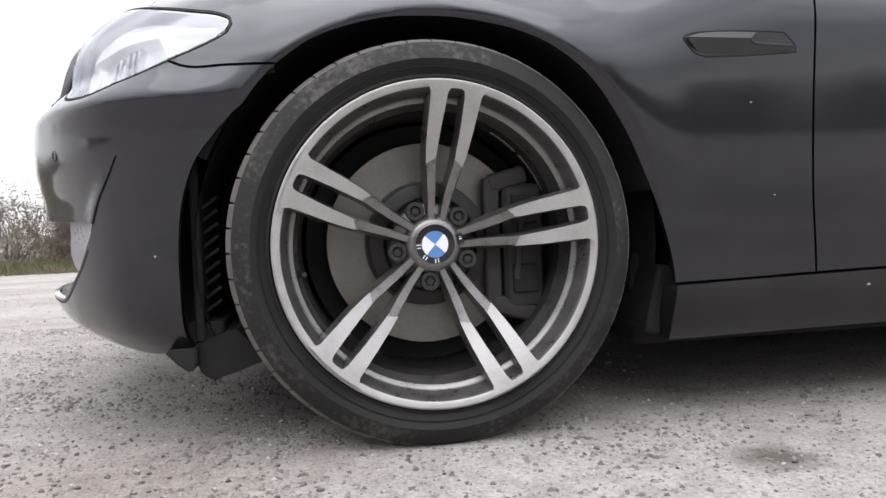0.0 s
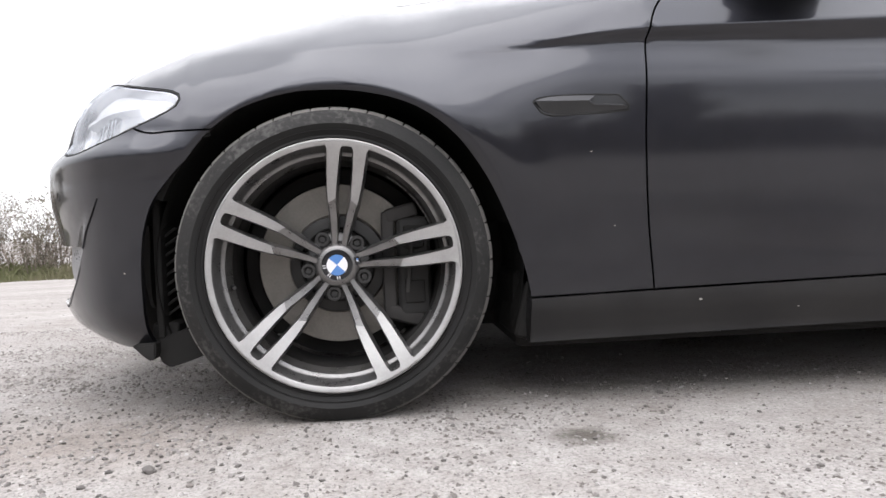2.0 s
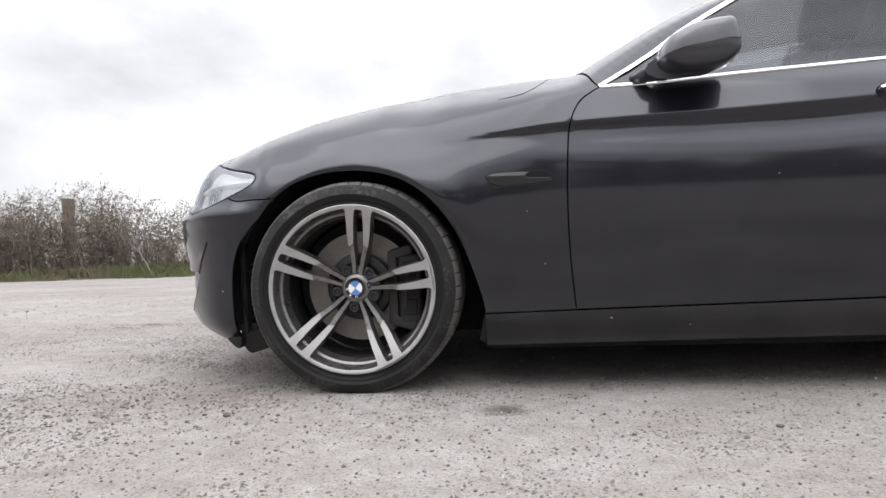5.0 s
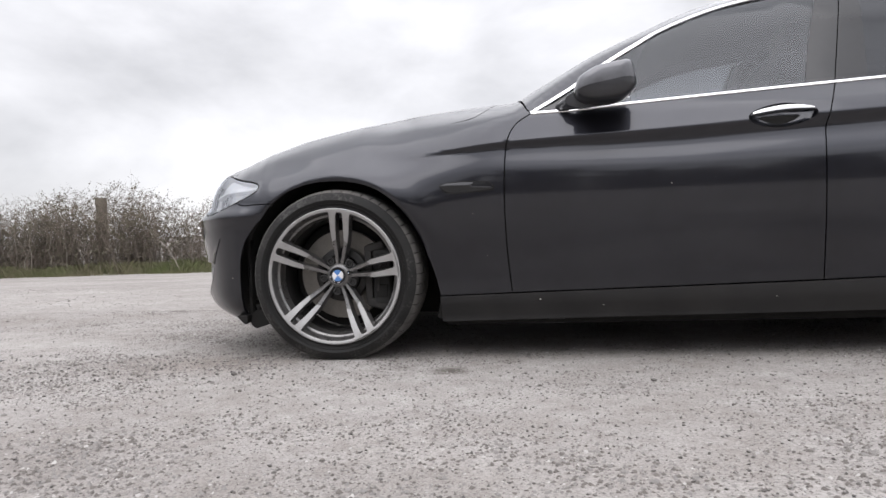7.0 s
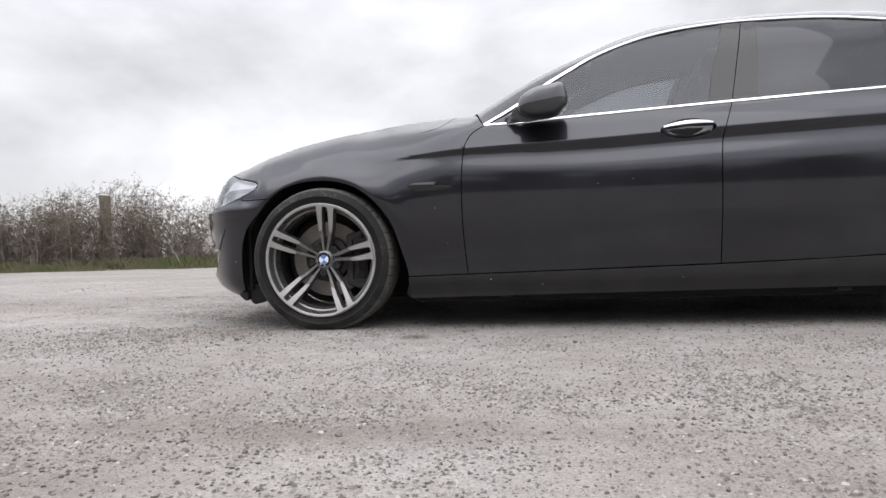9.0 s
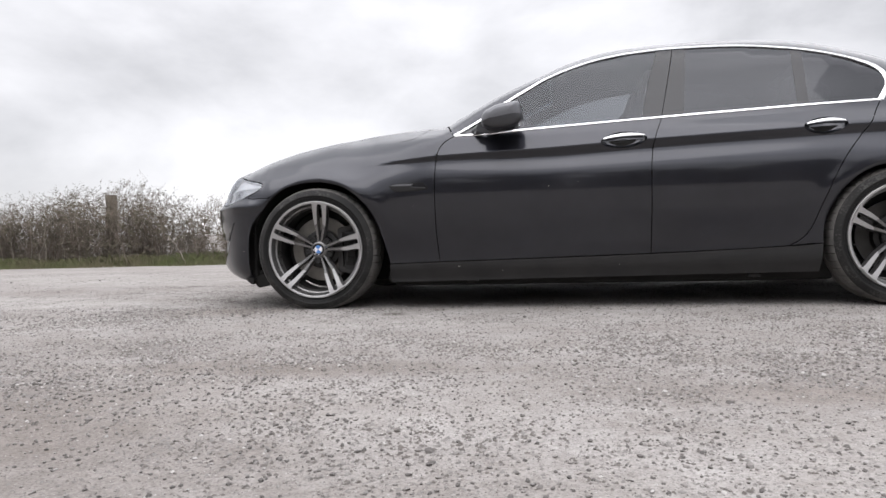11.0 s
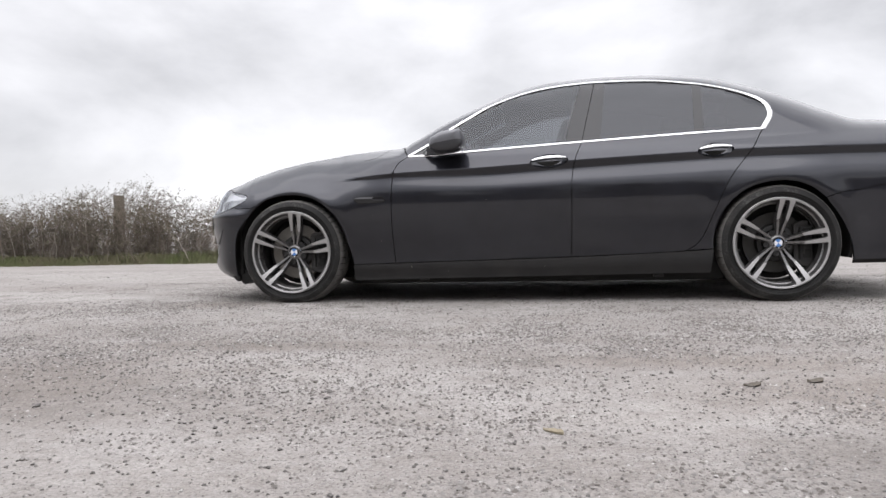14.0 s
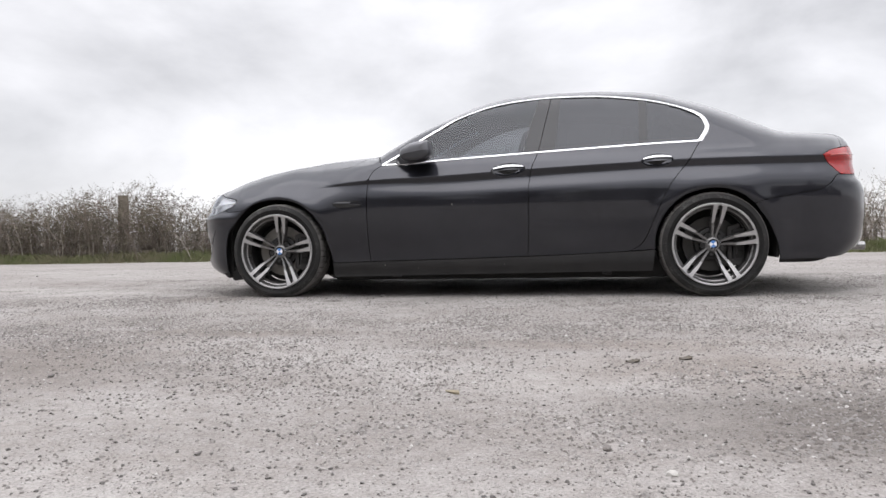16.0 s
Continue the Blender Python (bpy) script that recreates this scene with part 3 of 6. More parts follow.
def build_grit():
    """Coarse angular grit: small chips that lie in clumps and drifts."""
    rng = np.random.default_rng(11)
    x0, y0, step = -3.0, -4.4, 0.04
    nx, ny = int(8.0 / step), int(6.4 / step)
    dens = np.empty((nx, ny))
    high = np.empty((nx, ny))
    for i in range(nx):
        for j in range(ny):
            x, y = x0 + i * step, y0 + j * step
            dens[i, j] = 0.55 * noise.noise((x * 0.6, y * 1.3, 21.0)) + 0.7 * noise.noise((x * 2.3, y * 3.0, 5.0)) + 0.5 * noise.noise((x * 7.0, y * 8.0, 9.0))
            high[i, j] = ground_z(x, y)
            dens[i, j] += 0.35 * math.exp(-((y + 1.6) / 0.35) ** 2) + 0.5 * math.exp(-((x - 2.8) / 0.4) ** 2 - ((y + 3.0) / 0.3) ** 2)
            dens[i, j] += 0.25 * math.exp(-((x + 0.65) / 0.5) ** 2 - ((y + 0.1) / 0.35) ** 2)
    n = 520000
    px, py = rng.uniform(x0, x0 + 7.9, n), y0 + 6.3 * rng.random(n) ** 1.1
    gi, gj = ((px - x0) / step).astype(int), ((py - y0) / step).astype(int)
    keep = dens[gi, gj] > rng.uniform(-0.45, 0.8, n)
    px, py, gi, gj = px[keep], py[keep], gi[keep], gj[keep]
    n = len(px)
    r = 0.0017 + 0.0050 * rng.random(n) ** 2.4 * np.clip(0.7 + dens[gi, gj], 0.5, 1.4)
    turn = rng.uniform(0, 6.283, n)
    verts = np.empty((n, 5, 3))
    for k in range(4):
        a = turn + k * 1.571 + rng.uniform(-0.4, 0.4, n)
        w = r * rng.uniform(0.7, 1.35, n)
        verts[:, k] = np.stack([px + np.cos(a) * w, py + np.sin(a) * w, high[gi, gj] - 0.0006 + r * rng.uniform(0.0, 0.35, n)], 1)
    verts[:, 4] = np.stack([px + r * rng.uniform(-0.5, 0.5, n), py + r * rng.uniform(-0.5, 0.5, n), high[gi, gj] + r * rng.uniform(0.55, 1.0, n)], 1)
    quads = np.array([(0, 1, 4), (1, 2, 4), (2, 3, 4), (3, 0, 4)])
    faces = (np.arange(n)[:, None, None] * 5 + quads[None]).reshape(-1)
    me = bpy.data.meshes.new("grit")
    me.vertices.add(n * 5)
    me.vertices.foreach_set("co", verts.reshape(-1))
    me.loops.add(n * 12)
    me.loops.foreach_set("vertex_index", faces)
    me.polygons.add(n * 4)
    me.polygons.foreach_set("loop_start", np.arange(n * 4) * 3)
    for m in (material("brown_grit", (0.145, 0.128, 0.117), 0.9, vary=0.3, scale=50), material("grey_grit", (0.235, 0.22, 0.208), 0.9, vary=0.3, scale=50),
              material("pale_grit", (0.44, 0.42, 0.40), 0.9, vary=0.2, scale=50)):
        me.materials.append(m)
    tone = np.searchsorted([0.5, 0.96], rng.random(n))
    me.polygons.foreach_set("material_index", np.repeat(tone, 4).astype(np.int32))
    me.update(calc_edges=True)
    me.validate()
    tagged(new("grit", me), "coarse grey and brown grit strewn over the gravel", "grit", kind="stuff")


build_grit()


def build_fragments():
    """Bark chips, a dry stalk and the larger stones that lie singly on the gravel."""
    rng = random.Random(21)
    bark = material("dark_bark", (0.13, 0.112, 0.09), 0.9, vary=0.5, scale=50, bump=0.6, bump_scale=90)
    stalk = material("dry_stalk", (0.36, 0.31, 0.22), 0.85, vary=0.4, scale=40)
    rock = material("brown_grey_stone", (0.20, 0.18, 0.165), 0.85, vary=0.4, scale=40, bump=0.4, bump_scale=120)
    pale = material("pale_quartz_stone", (0.50, 0.48, 0.45), 0.8, vary=0.25, scale=40, bump=0.3, bump_scale=120)
    for x, y, ln, turn, m, name, label in ((2.252, -2.268, 0.05, 8, bark, "bark_chip", "flat dark chip of bark lying on the gravel"), (2.44, -2.21, 0.048, 12, bark, "bark_chip", "flat dark chip of bark lying on the gravel"),
                                           (1.692, -2.79, 0.058, -38, stalk, "dry_stalk", "short pale dry stalk lying on the gravel")):
        bm = bmesh.new()
        wide = 0.018 if m is bark else 0.006
        rows = []
        for k in range(9):
            s = k / 8 * 2 - 1
            w = wide * (1 - abs(s) ** 3) * rng.uniform(0.8, 1.1) + 0.001
            z = 0.004 + 0.003 * math.sin(s * 2.4)
            rows.append([bm.verts.new((s * ln / 2, j * w, z * (1.0 - 0.3 * j * j) + 0.003 * rng.random() + (0.003 if j == 0 else 0))) for j in (-1, 0, 1)] + [bm.verts.new((s * ln / 2, 0.6 * w * j, 0.0)) for j in (1, -1)])
        for p, q in zip(rows, rows[1:]):
            for j in range(5):
                bm.faces.new((p[j], p[(j + 1) % 5], q[(j + 1) % 5], q[j]))
        bm.faces.new(rows[0])
        bm.faces.new(list(reversed(rows[-1])))
        ob = tagged(new(name, from_bm(name, bm, m, auto=30)), label, "debris")
        ob.matrix_world = pose(x, y, ground_z(x, y) + 0.001, 0, 0, turn)
    spots = ((-0.231, -0.364, 0.011, 0), (0.192, -0.482, 0.011, 0), (0.572, -1.66, 0.017, 0), (0.525, -1.648, 0.013, 1), (2.107, -3.28, 0.020, 0), (2.221, -3.425, 0.018, 1),
             (2.544, -2.576, 0.015, 1), (-0.187, -0.524, 0.014, 0), (0.318, -1.187, 0.011, 0), (0.31, -0.36, 0.010, 1), (0.43, -0.42, 0.009, 0), (-0.72, -0.55, 0.012, 1), (1.35, -1.5, 0.014, 0), (0.95, -2.3, 0.015, 0))
    for k, (x, y, r, kind) in enumerate(spots):
        bm = bmesh.new()
        r *= 0.62
        bmesh.ops.create_icosphere(bm, subdivisions=2, radius=1.0)
        for v in bm.verts:
            v.co *= 1 + 0.35 * noise.noise(v.co * 1.1 + Vector((k * 5.3, 1, 0))) + 0.1 * noise.noise(v.co * 3.0 + Vector((0, k * 2.0, 0)))
            v.co = Vector((v.co.x * r, v.co.y * r * 0.8, v.co.z * r * 0.6))
        ob = tagged(new("stone", from_bm("stone", bm, (rock, pale)[kind], auto=38)), ("brown-grey rounded stone lying loose on the gravel", "pale rounded stone lying loose on the gravel")[kind], "stone", "larger loose stones")
        ob.matrix_world = pose(x, y, ground_z(x, y) + r * 0.3, 0, 0, rng.uniform(0, 360))


build_fragments()

# ---- the saloon car ----
car = new("car")
tagged(car, "dark grey metallic four-door saloon car parked on gravel", "car")


def crease_line(u):
    return spline(CREASE, u)


def both(name, loop, mat, label="", parent=None, **kw):
    """The same panel on the near and on the far side."""
    near = part(name, sheet(name, loop, body, mat, **kw), parent or car, label)
    part(name, sheet(name, loop, body, mat, mirror=True, **{**kw, "grid": kw.get("grid", 0.02) * 1.6}), parent or car, label)
    return near


SEAM = [(-0.420, 0.642), (-0.391, 0.632), (-0.360, 0.628), (-0.316, 0.630), (-0.243, 0.630)]
ARCH_F = [(-0.243, 0.630), (-0.193, 0.665), (-0.139, 0.687), (-0.08, 0.701), (-0.015, 0.706), (0.05, 0.703), (0.132, 0.685), (0.20, 0.653), (0.265, 0.598),
          (0.318, 0.525), (0.355, 0.45), (0.384, 0.37), (0.402, 0.31), (0.414, 0.252)]
GAP_F = [(0.688, 0.258), (0.675, 0.42), (0.671, 0.594), (0.677, 0.745), (0.687, 0.82), (0.718, 0.883), (0.778, 0.926)]
GAP_M = [(1.779, 0.279), (1.786, 0.50), (1.788, 0.70), (1.793, 0.766), (1.809, 0.86), (1.853, 0.973)]
GAP_R = [(2.44, 0.302), (2.505, 0.34), (2.55, 0.40), (2.601, 0.52), (2.693, 0.718), (2.806, 0.863), (2.905, 1.014)]
ARCH_R = [(2.603, 0.312), (2.603, 0.37), (2.626, 0.46), (2.692, 0.575), (2.79, 0.658), (2.92, 0.695), (3.04, 0.693), (3.14, 0.655), (3.215, 0.595), (3.30, 0.472), (3.351, 0.345), (3.372, 0.232)]
BELT = [(0.778, 0.926), (0.95, 0.930), (1.139, 0.942), (1.845, 0.976), (2.52, 1.003), (2.905, 1.014)]
DLO = [(0.778, 0.926), (0.94, 1.026), (1.055, 1.108), (1.251, 1.218), (1.45, 1.295), (1.65, 1.340), (1.845, 1.360), (2.04, 1.362), (2.234, 1.356),
       (2.423, 1.339), (2.607, 1.304), (2.785, 1.247), (2.90, 1.192), (2.95, 1.140), (2.952, 1.088), (2.905, 1.014)]
LAMP_TOP = [(-0.308, 0.691), (-0.311, 0.6985), (-0.325, 0.7035), (-0.343, 0.7065), (-0.397, 0.712), (-0.460, 0.719), (-0.50, 0.725), (-0.54, 0.731), (-0.60, 0.738), (-0.68, 0.738), (-0.78, 0.722)]
LAMP_LOW = [(-0.78, 0.722), (-0.768, 0.67), (-0.728, 0.622), (-0.68, 0.602), (-0.60, 0.597), (-0.523, 0.613), (-0.42, 0.642), (-0.361, 0.661), (-0.33, 0.674), (-0.314, 0.6825), (-0.308, 0.691)]
TAIL_LAMP = [(3.587, 0.893), (3.664, 0.922), (3.773, 0.934), (3.95, 0.943), (4.06, 0.940), (4.06, 0.775), (3.93, 0.767), (3.739, 0.766), (3.665, 0.806), (3.615, 0.851)]
GAP = 0.0022


def top_line(u0, u1):
    n = max(2, int(abs(u1 - u0) / 0.03))
    return [(u0 + (u1 - u0) * k / n, spline(TOP, u0 + (u1 - u0) * k / n)) for k in range(n + 1)]


rev = lambda run: list(reversed(run))
fender = outline(ARCH_F, [(0.414, 0.252), (0.55, 0.254), (0.688, 0.258)], GAP_F, [(0.778, 0.926), (0.74, 0.965), (0.70, 0.99)], top_line(0.70, -0.50),
                 [(-0.50, spline(TOP, -0.50)), (-0.50, 0.725)], list(reversed(LAMP_TOP[:7])) + LAMP_LOW[-2:-6:-1], SEAM)
FRONT_RING, REAR_RING = (0.0, 0.338, 0.355, 0.412), (2.968, 0.338, 0.345, 0.405)
front_fender = both("front_fender", inset(fender, GAP), PAINT, lines=crease_line, grid=0.018, rings=[FRONT_RING])

front_door_loop = outline([(0.688, 0.258), (1.2, 0.267), (1.779, 0.279)], GAP_M, rev([p for p in BELT if p[0] < 1.85]) + [], rev(GAP_F))
rear_door_loop = outline([(1.779, 0.279), (2.2, 0.291), (2.44, 0.302)], GAP_R, rev([p for p in BELT if p[0] > 1.85]) + [(1.853, 0.976)], rev(GAP_M))


def oval(cx, cz, w, h, tilt, n=40):
    c, s = math.cos(tilt), math.sin(tilt)
    out = []
    for k in range(n):
        a = 2 * math.pi * k / n
        x, z = w * math.copysign(abs(math.cos(a)) ** 1.25, math.cos(a)), h * math.sin(a)
        out.append(Vector((cx + x * c - z * s, cz + x * s + z * c)))
    return out


HANDLES = ((1.655, 0.862, 0.116, 0.043, 0.055), (2.622, 0.891, 0.102, 0.043, 0.05))
front_cup, rear_cup = (oval(*h) for h in HANDLES)
front_door = both("front_door", inset(front_door_loop, GAP), PAINT, lines=crease_line, grid=0.018, holes=[front_cup])
rear_door = both("rear_door", inset(rear_door_loop, GAP), PAINT, lines=crease_line, grid=0.018, holes=[rear_cup], rings=[REAR_RING])

for door, cup, (cx, cz, w, h, tilt) in ((front_door, front_cup, HANDLES[0]), (rear_door, rear_cup, HANDLES[1])):
    for far in (False, True):
        verts, faces, rings = [], [], 7
        for k in range(rings):
            s = 1 - k / (rings - 1)
            for p in cup:
                u, v = cx + (p.x - cx) * s, cz + (p.y - cz) * s
                q = body(u, v)
                q.y += 0.046 * (1 - s ** 3)
                verts.append(q)
        n = len(cup)
        faces = [(k * n + i, k * n + (i + 1) % n, (k + 1) * n + (i + 1) % n, (k + 1) * n + i) for k in range(rings - 1) for i in range(n)]
        if far:
            verts = [Vector((v.x, 2 * MID - v.y, v.z)) for v in verts]
            faces = [tuple(reversed(fc)) for fc in faces]
        cup_ob = part("handle_recess", mesh_of("handle_recess", verts, faces, PAINT), car if far else door)
        # the pull: a bowed bar across the recess, with a bright strip along its top
        bm = bmesh.new()
        rows = []
        for k in range(25):
            s = k / 24 * 2 - 1
            u = cx + s * (w - 0.006) * math.cos(tilt)
            v = cz + 0.008 + s * (w - 0.006) * math.sin(tilt) + 0.010 * (1 - s * s)
            q = body(u, v)
            out = -0.004 - 0.012 * (1 - abs(s) ** 3)
            t = 0.008 * (1 - abs(s) ** 4) + 0.002
            y = q.y + out
            row = [(q.x, y + 0.012, q.z + t), (q.x, y, q.z + t), (q.x, y - 0.004, q.z + t * 0.3), (q.x, y - 0.003, q.z - t * 0.8), (q.x, y + 0.012, q.z - t)]
            rows.append([bm.verts.new((a, 2 * MID - b if far else b, c)) for a, b, c in row])
        for p, q in zip(rows, rows[1:]):
            for j in range(5):
                bm.faces.new((p[j], p[(j + 1) % 5], q[(j + 1) % 5], q[j]))
        bm.faces.new(rows[0])
        bm.faces.new(rev(rows[-1]))
        handle = part("door_handle", from_bm("door_handle", bm, PAINT, auto=50), car if far else door)
        if not far:
            bm = bmesh.new()
            rows = []
            for k in range(25):
                s = (k / 24 * 2 - 1) * 0.93
                u = cx + s * (w - 0.006) * math.cos(tilt)
                v = cz + 0.008 + s * (w - 0.006) * math.sin(tilt) + 0.010 * (1 - s * s)
                q = body(u, v)
                y = q.y - 0.0075 - 0.012 * (1 - abs(s) ** 3)
                t = 0.0055 * (1 - abs(s) ** 3) + 0.001
                z = q.z + 0.004
                rows.append([bm.verts.new(c) for c in ((q.x, y + 0.006, z + t + 0.003), (q.x, y + 0.003, z + t + 0.003), (q.x, y - 0.003, z - 0.001), (q.x, y - 0.003, z - t), (q.x, y + 0.005, z - t))])
            for p, q in zip(rows, rows[1:]):
                for j in range(5):
                    bm.faces.new((p[j], p[(j + 1) % 5], q[(j + 1) % 5], q[j]))
            part("handle_strip", from_bm("handle_strip", bm, CHROME, auto=60), door, "bright chrome strip on the handle")

# the quarter panel, with the roof pillar above it
quarter = outline([(2.44, 0.302), (2.52, 0.308), (2.603, 0.312)], [p for p in ARCH_R if p[0] < 3.22], [(3.215, 0.595), (3.30, 0.622), (3.43, 0.642), (3.56, 0.68), (3.676, 0.757), (3.739, 0.766)],
                  [(3.739, 0.766), (3.665, 0.806), (3.615, 0.851), (3.587, 0.893)], [(3.587, 0.893), (3.664, 0.922), (3.793, 0.936)], [(3.793, 0.936), (3.837, 0.985), (3.78, 1.056)],
                  top_line(3.78, 2.70), [(2.70, spline(TOP, 2.70)), (2.69, 1.279)], [(2.69, 1.279)] + [p for p in DLO if p[0] > 2.7], rev(GAP_R))
both("quarter_panel", inset(quarter, GAP), PAINT, lines=crease_line, grid=0.018, rings=[REAR_RING])
rail = outline([(0.778, 0.926), (0.94, 1.026), (1.055, 1.108), (1.251, 1.218), (1.45, 1.295), (1.65, 1.340), (1.845, 1.360), (2.04, 1.362), (2.234, 1.356), (2.423, 1.339), (2.607, 1.304), (2.694, 1.278)],
               [(2.694, 1.278), (2.704, spline(TOP, 2.704))], top_line(2.704, 0.715), [(0.715, 0.995), (0.745, 0.965), (0.778, 0.926)])
both("roof_rail", inset(rail, GAP), PAINT, grid=0.018)

bumper = outline(rev(ARCH_F[:1]) + [(-0.270, 0.603), (-0.297, 0.569), (-0.318, 0.543), (-0.340, 0.515), (-0.360, 0.49), (-0.377, 0.458), (-0.394, 0.409), (-0.404, 0.339), (-0.408, 0.259), (-0.42, 0.178)],
                 [(-0.42, 0.178), (-0.553, 0.168), (-0.70, 0.165), (-0.9, 0.165), (-1.35, 0.165)], [(-1.35, 0.165), (-1.35, 0.60)], [(-1.35, 0.60), (-0.9, 0.605), (-0.77, 0.622), (-0.728, 0.622)],
                 LAMP_LOW[2:7], SEAM)
intake = outline([(-0.598, 0.397), (-0.617, 0.37), (-0.676, 0.311), (-0.773, 0.262)], [(-0.773, 0.262), (-1.0, 0.262), (-1.33, 0.262)], [(-1.33, 0.262), (-1.33, 0.42)], [(-1.33, 0.42), (-0.9, 0.405), (-0.598, 0.397)])
front_bumper = both("front_bumper", inset(bumper, GAP), PAINT, grid=0.012, holes=[intake], thick=0.010, rings=[FRONT_RING])
for far in (False, True):
    # black strip added over the intake's lower edge, which shines too bright without it
    part("intake_edge_cover", strip("intake_edge_cover", curve((-0.625, 0.352), (-0.676, 0.307), (-0.773, 0.258), (-0.95, 0.256)), body, 0.006, BLACK, raise_by=0.0006, depth=0.03, mirror=far), front_bumper if not far else car, "black strip added to hide the intake's bright edge")
    part("bumper_crease", strip("bumper_crease", curve((-0.515, 0.50), (-0.545, 0.465), (-0.578, 0.43), (-0.602, 0.395)), body, lambda s: 0.002 + 0.003 * s, PAINT, raise_by=0.0025, depth=0.002, mirror=far), front_bumper if not far else car)
    part("shut_line", strip("shut_line", curve((0.47, 0.880), (0.516, 0.889), (0.563, 0.904), (0.606, 0.933), (0.640, 0.972)), body, 0.003, DARK, raise_by=0.0004, depth=0.003, mirror=far), car, "dark joint of the bonnet")
    part("seam_backing", strip("seam_backing", curve(*SEAM), body, 0.03, DARK, raise_by=-0.014, depth=0.02, mirror=far), car)


def deep_skin(u, v):
    p = body(u, v)
    return p + Vector((0.16, 0.06, 0))


for far in (False, True):
    # plain dark sheet set deep behind the intake, in place of its interior
    part("intake_backing", sheet("intake_backing", outline([(-0.70, 0.44), (-0.72, 0.24)], [(-0.72, 0.24), (-1.35, 0.24)], [(-1.35, 0.24), (-1.35, 0.44)], [(-1.35, 0.44), (-0.70, 0.44)]), deep_skin, DARK, grid=0.05, mirror=far), car)
rear_bumper = outline([(3.372, 0.232), (3.543, 0.236), (3.825, 0.252), (3.977, 0.30), (4.5, 0.31)], [(4.5, 0.31), (4.5, 0.76)], [(4.5, 0.76), (4.1, 0.76), (3.93, 0.764), (3.739, 0.764)],
                      [(3.739, 0.764), (3.676, 0.757), (3.56, 0.68), (3.43, 0.642), (3.30, 0.622), (3.215, 0.595)], [p for p in ARCH_R if p[0] > 3.20])
both("rear_bumper", inset(rear_bumper, GAP), PAINT, grid=0.02, rings=[REAR_RING])
boot_back = outline([(3.93, 0.766), (4.1, 0.762), (4.5, 0.762)], [(4.5, 0.762), (4.5, 1.055)], top_line(4.5, 3.78), [(3.78, 1.056), (3.837, 0.985), (3.793, 0.936)],
                    [(3.793, 0.936), (3.95, 0.943), (4.06, 0.940)], [(4.06, 0.940), (4.06, 0.775)], [(4.06, 0.775), (3.93, 0.766)])
both("boot_lid", inset(boot_back, GAP), PAINT, grid=0.03)
hood_front = outline(LAMP_TOP[6:], [(-0.78, 0.722), (-0.83, 0.745), (-0.9, 0.762), (-1.35, 0.77)], [(-1.35, 0.77), (-1.35, spline(TOP, -1.35))],
                     top_line(-1.35, -0.50), [(-0.50, spline(TOP, -0.50)), (-0.50, 0.725)])
both("bonnet_edge", inset(hood_front, 0.001), PAINT, grid=0.02)

# sills, with a narrow step along the top
def sill_skin(u, v):
    p = body(u, v)
    p.y = -0.052 + 0.035 * smooth(0.25 - v, 0.0, 0.10) + 0.004 * math.sin(u * 3)
    return p


sill = outline([(0.414, 0.150), (1.2, 0.159), (2.0, 0.166), (2.588, 0.170)], [(2.588, 0.170), (2.600, 0.309)], [(2.600, 0.309), (2.44, 0.299), (1.779, 0.276), (0.688, 0.255), (0.414, 0.249)], [(0.414, 0.249), (0.414, 0.150)])
part("sill", sheet("sill", sill, sill_skin, SILL, grid=0.03, thick=0.05), car, "dusty grey sill panel")
part("sill", sheet("sill", sill, sill_skin, SILL, grid=0.05, thick=0.05, mirror=True), car, "dusty grey sill panel")


# top surfaces: bonnet, windscreen, roof, rear window and boot, from edge to edge
def edge_at(x):
    if x < -0.30:
        lo, hi = -1.35, -0.3
        for _ in range(40):
            m = (lo + hi) / 2
            lo, hi = (m, hi) if body(m, spline(TOP, m)).x < x else (lo, m)
        return body(lo, spline(TOP, lo))
    if x > 3.5:
        lo, hi = 3.5, 4.5
        for _ in range(40):
            m = (lo + hi) / 2
            lo, hi = (lo, m) if body(m, spline(TOP, m)).x > x else (m, hi)
        return body(lo, spline(TOP, lo))
    return body(x, spline(TOP, x) + 1e-4)


CROWN = [(-0.69, 0.0), (-0.55, 0.02), (-0.2, 0.045), (0.6, 0.05), (1.0, 0.07), (1.6, 0.05), (2.6, 0.05), (3.1, 0.06), (3.5, 0.03), (3.85, 0.004)]


def top_skin(name, x0, x1, mat, label="", drop=0.0, step=0.05):
    n, m = max(2, int((x1 - x0) / step)), 16
    verts, faces = [], []
    for i in range(n + 1):
        x = x0 + (x1 - x0) * i / n
        e = edge_at(x)
        for j in range(m + 1):
            w = j / m
            verts.append((e.x, e.y + (2 * MID - 2 * e.y) * w, e.z - drop + spline(CROWN, x) * (1 - (2 * w - 1) ** 2)))
    faces = [(i * (m + 1) + j, (i + 1) * (m + 1) + j, (i + 1) * (m + 1) + j + 1, i * (m + 1) + j + 1) for i in range(n) for j in range(m)]
    me = mesh_of(name, verts, faces, mat)
    bm = bmesh.new()
    bm.from_mesh(me)
    bmesh.ops.solidify(bm, geom=bm.faces[:], thickness=0.004)
    return part(name, from_bm(name, bm, mat, auto=40), car, label)


top_skin("bonnet", -0.625, 0.66, PAINT)
top_skin("scuttle", 0.665, 0.80, BLACK, "black plastic scuttle below the windscreen")
top_skin("windscreen", 0.803, 1.50, SCREEN, "clear glass windscreen").visible_shadow = False
top_skin("roof", 1.503, 2.72, PAINT)
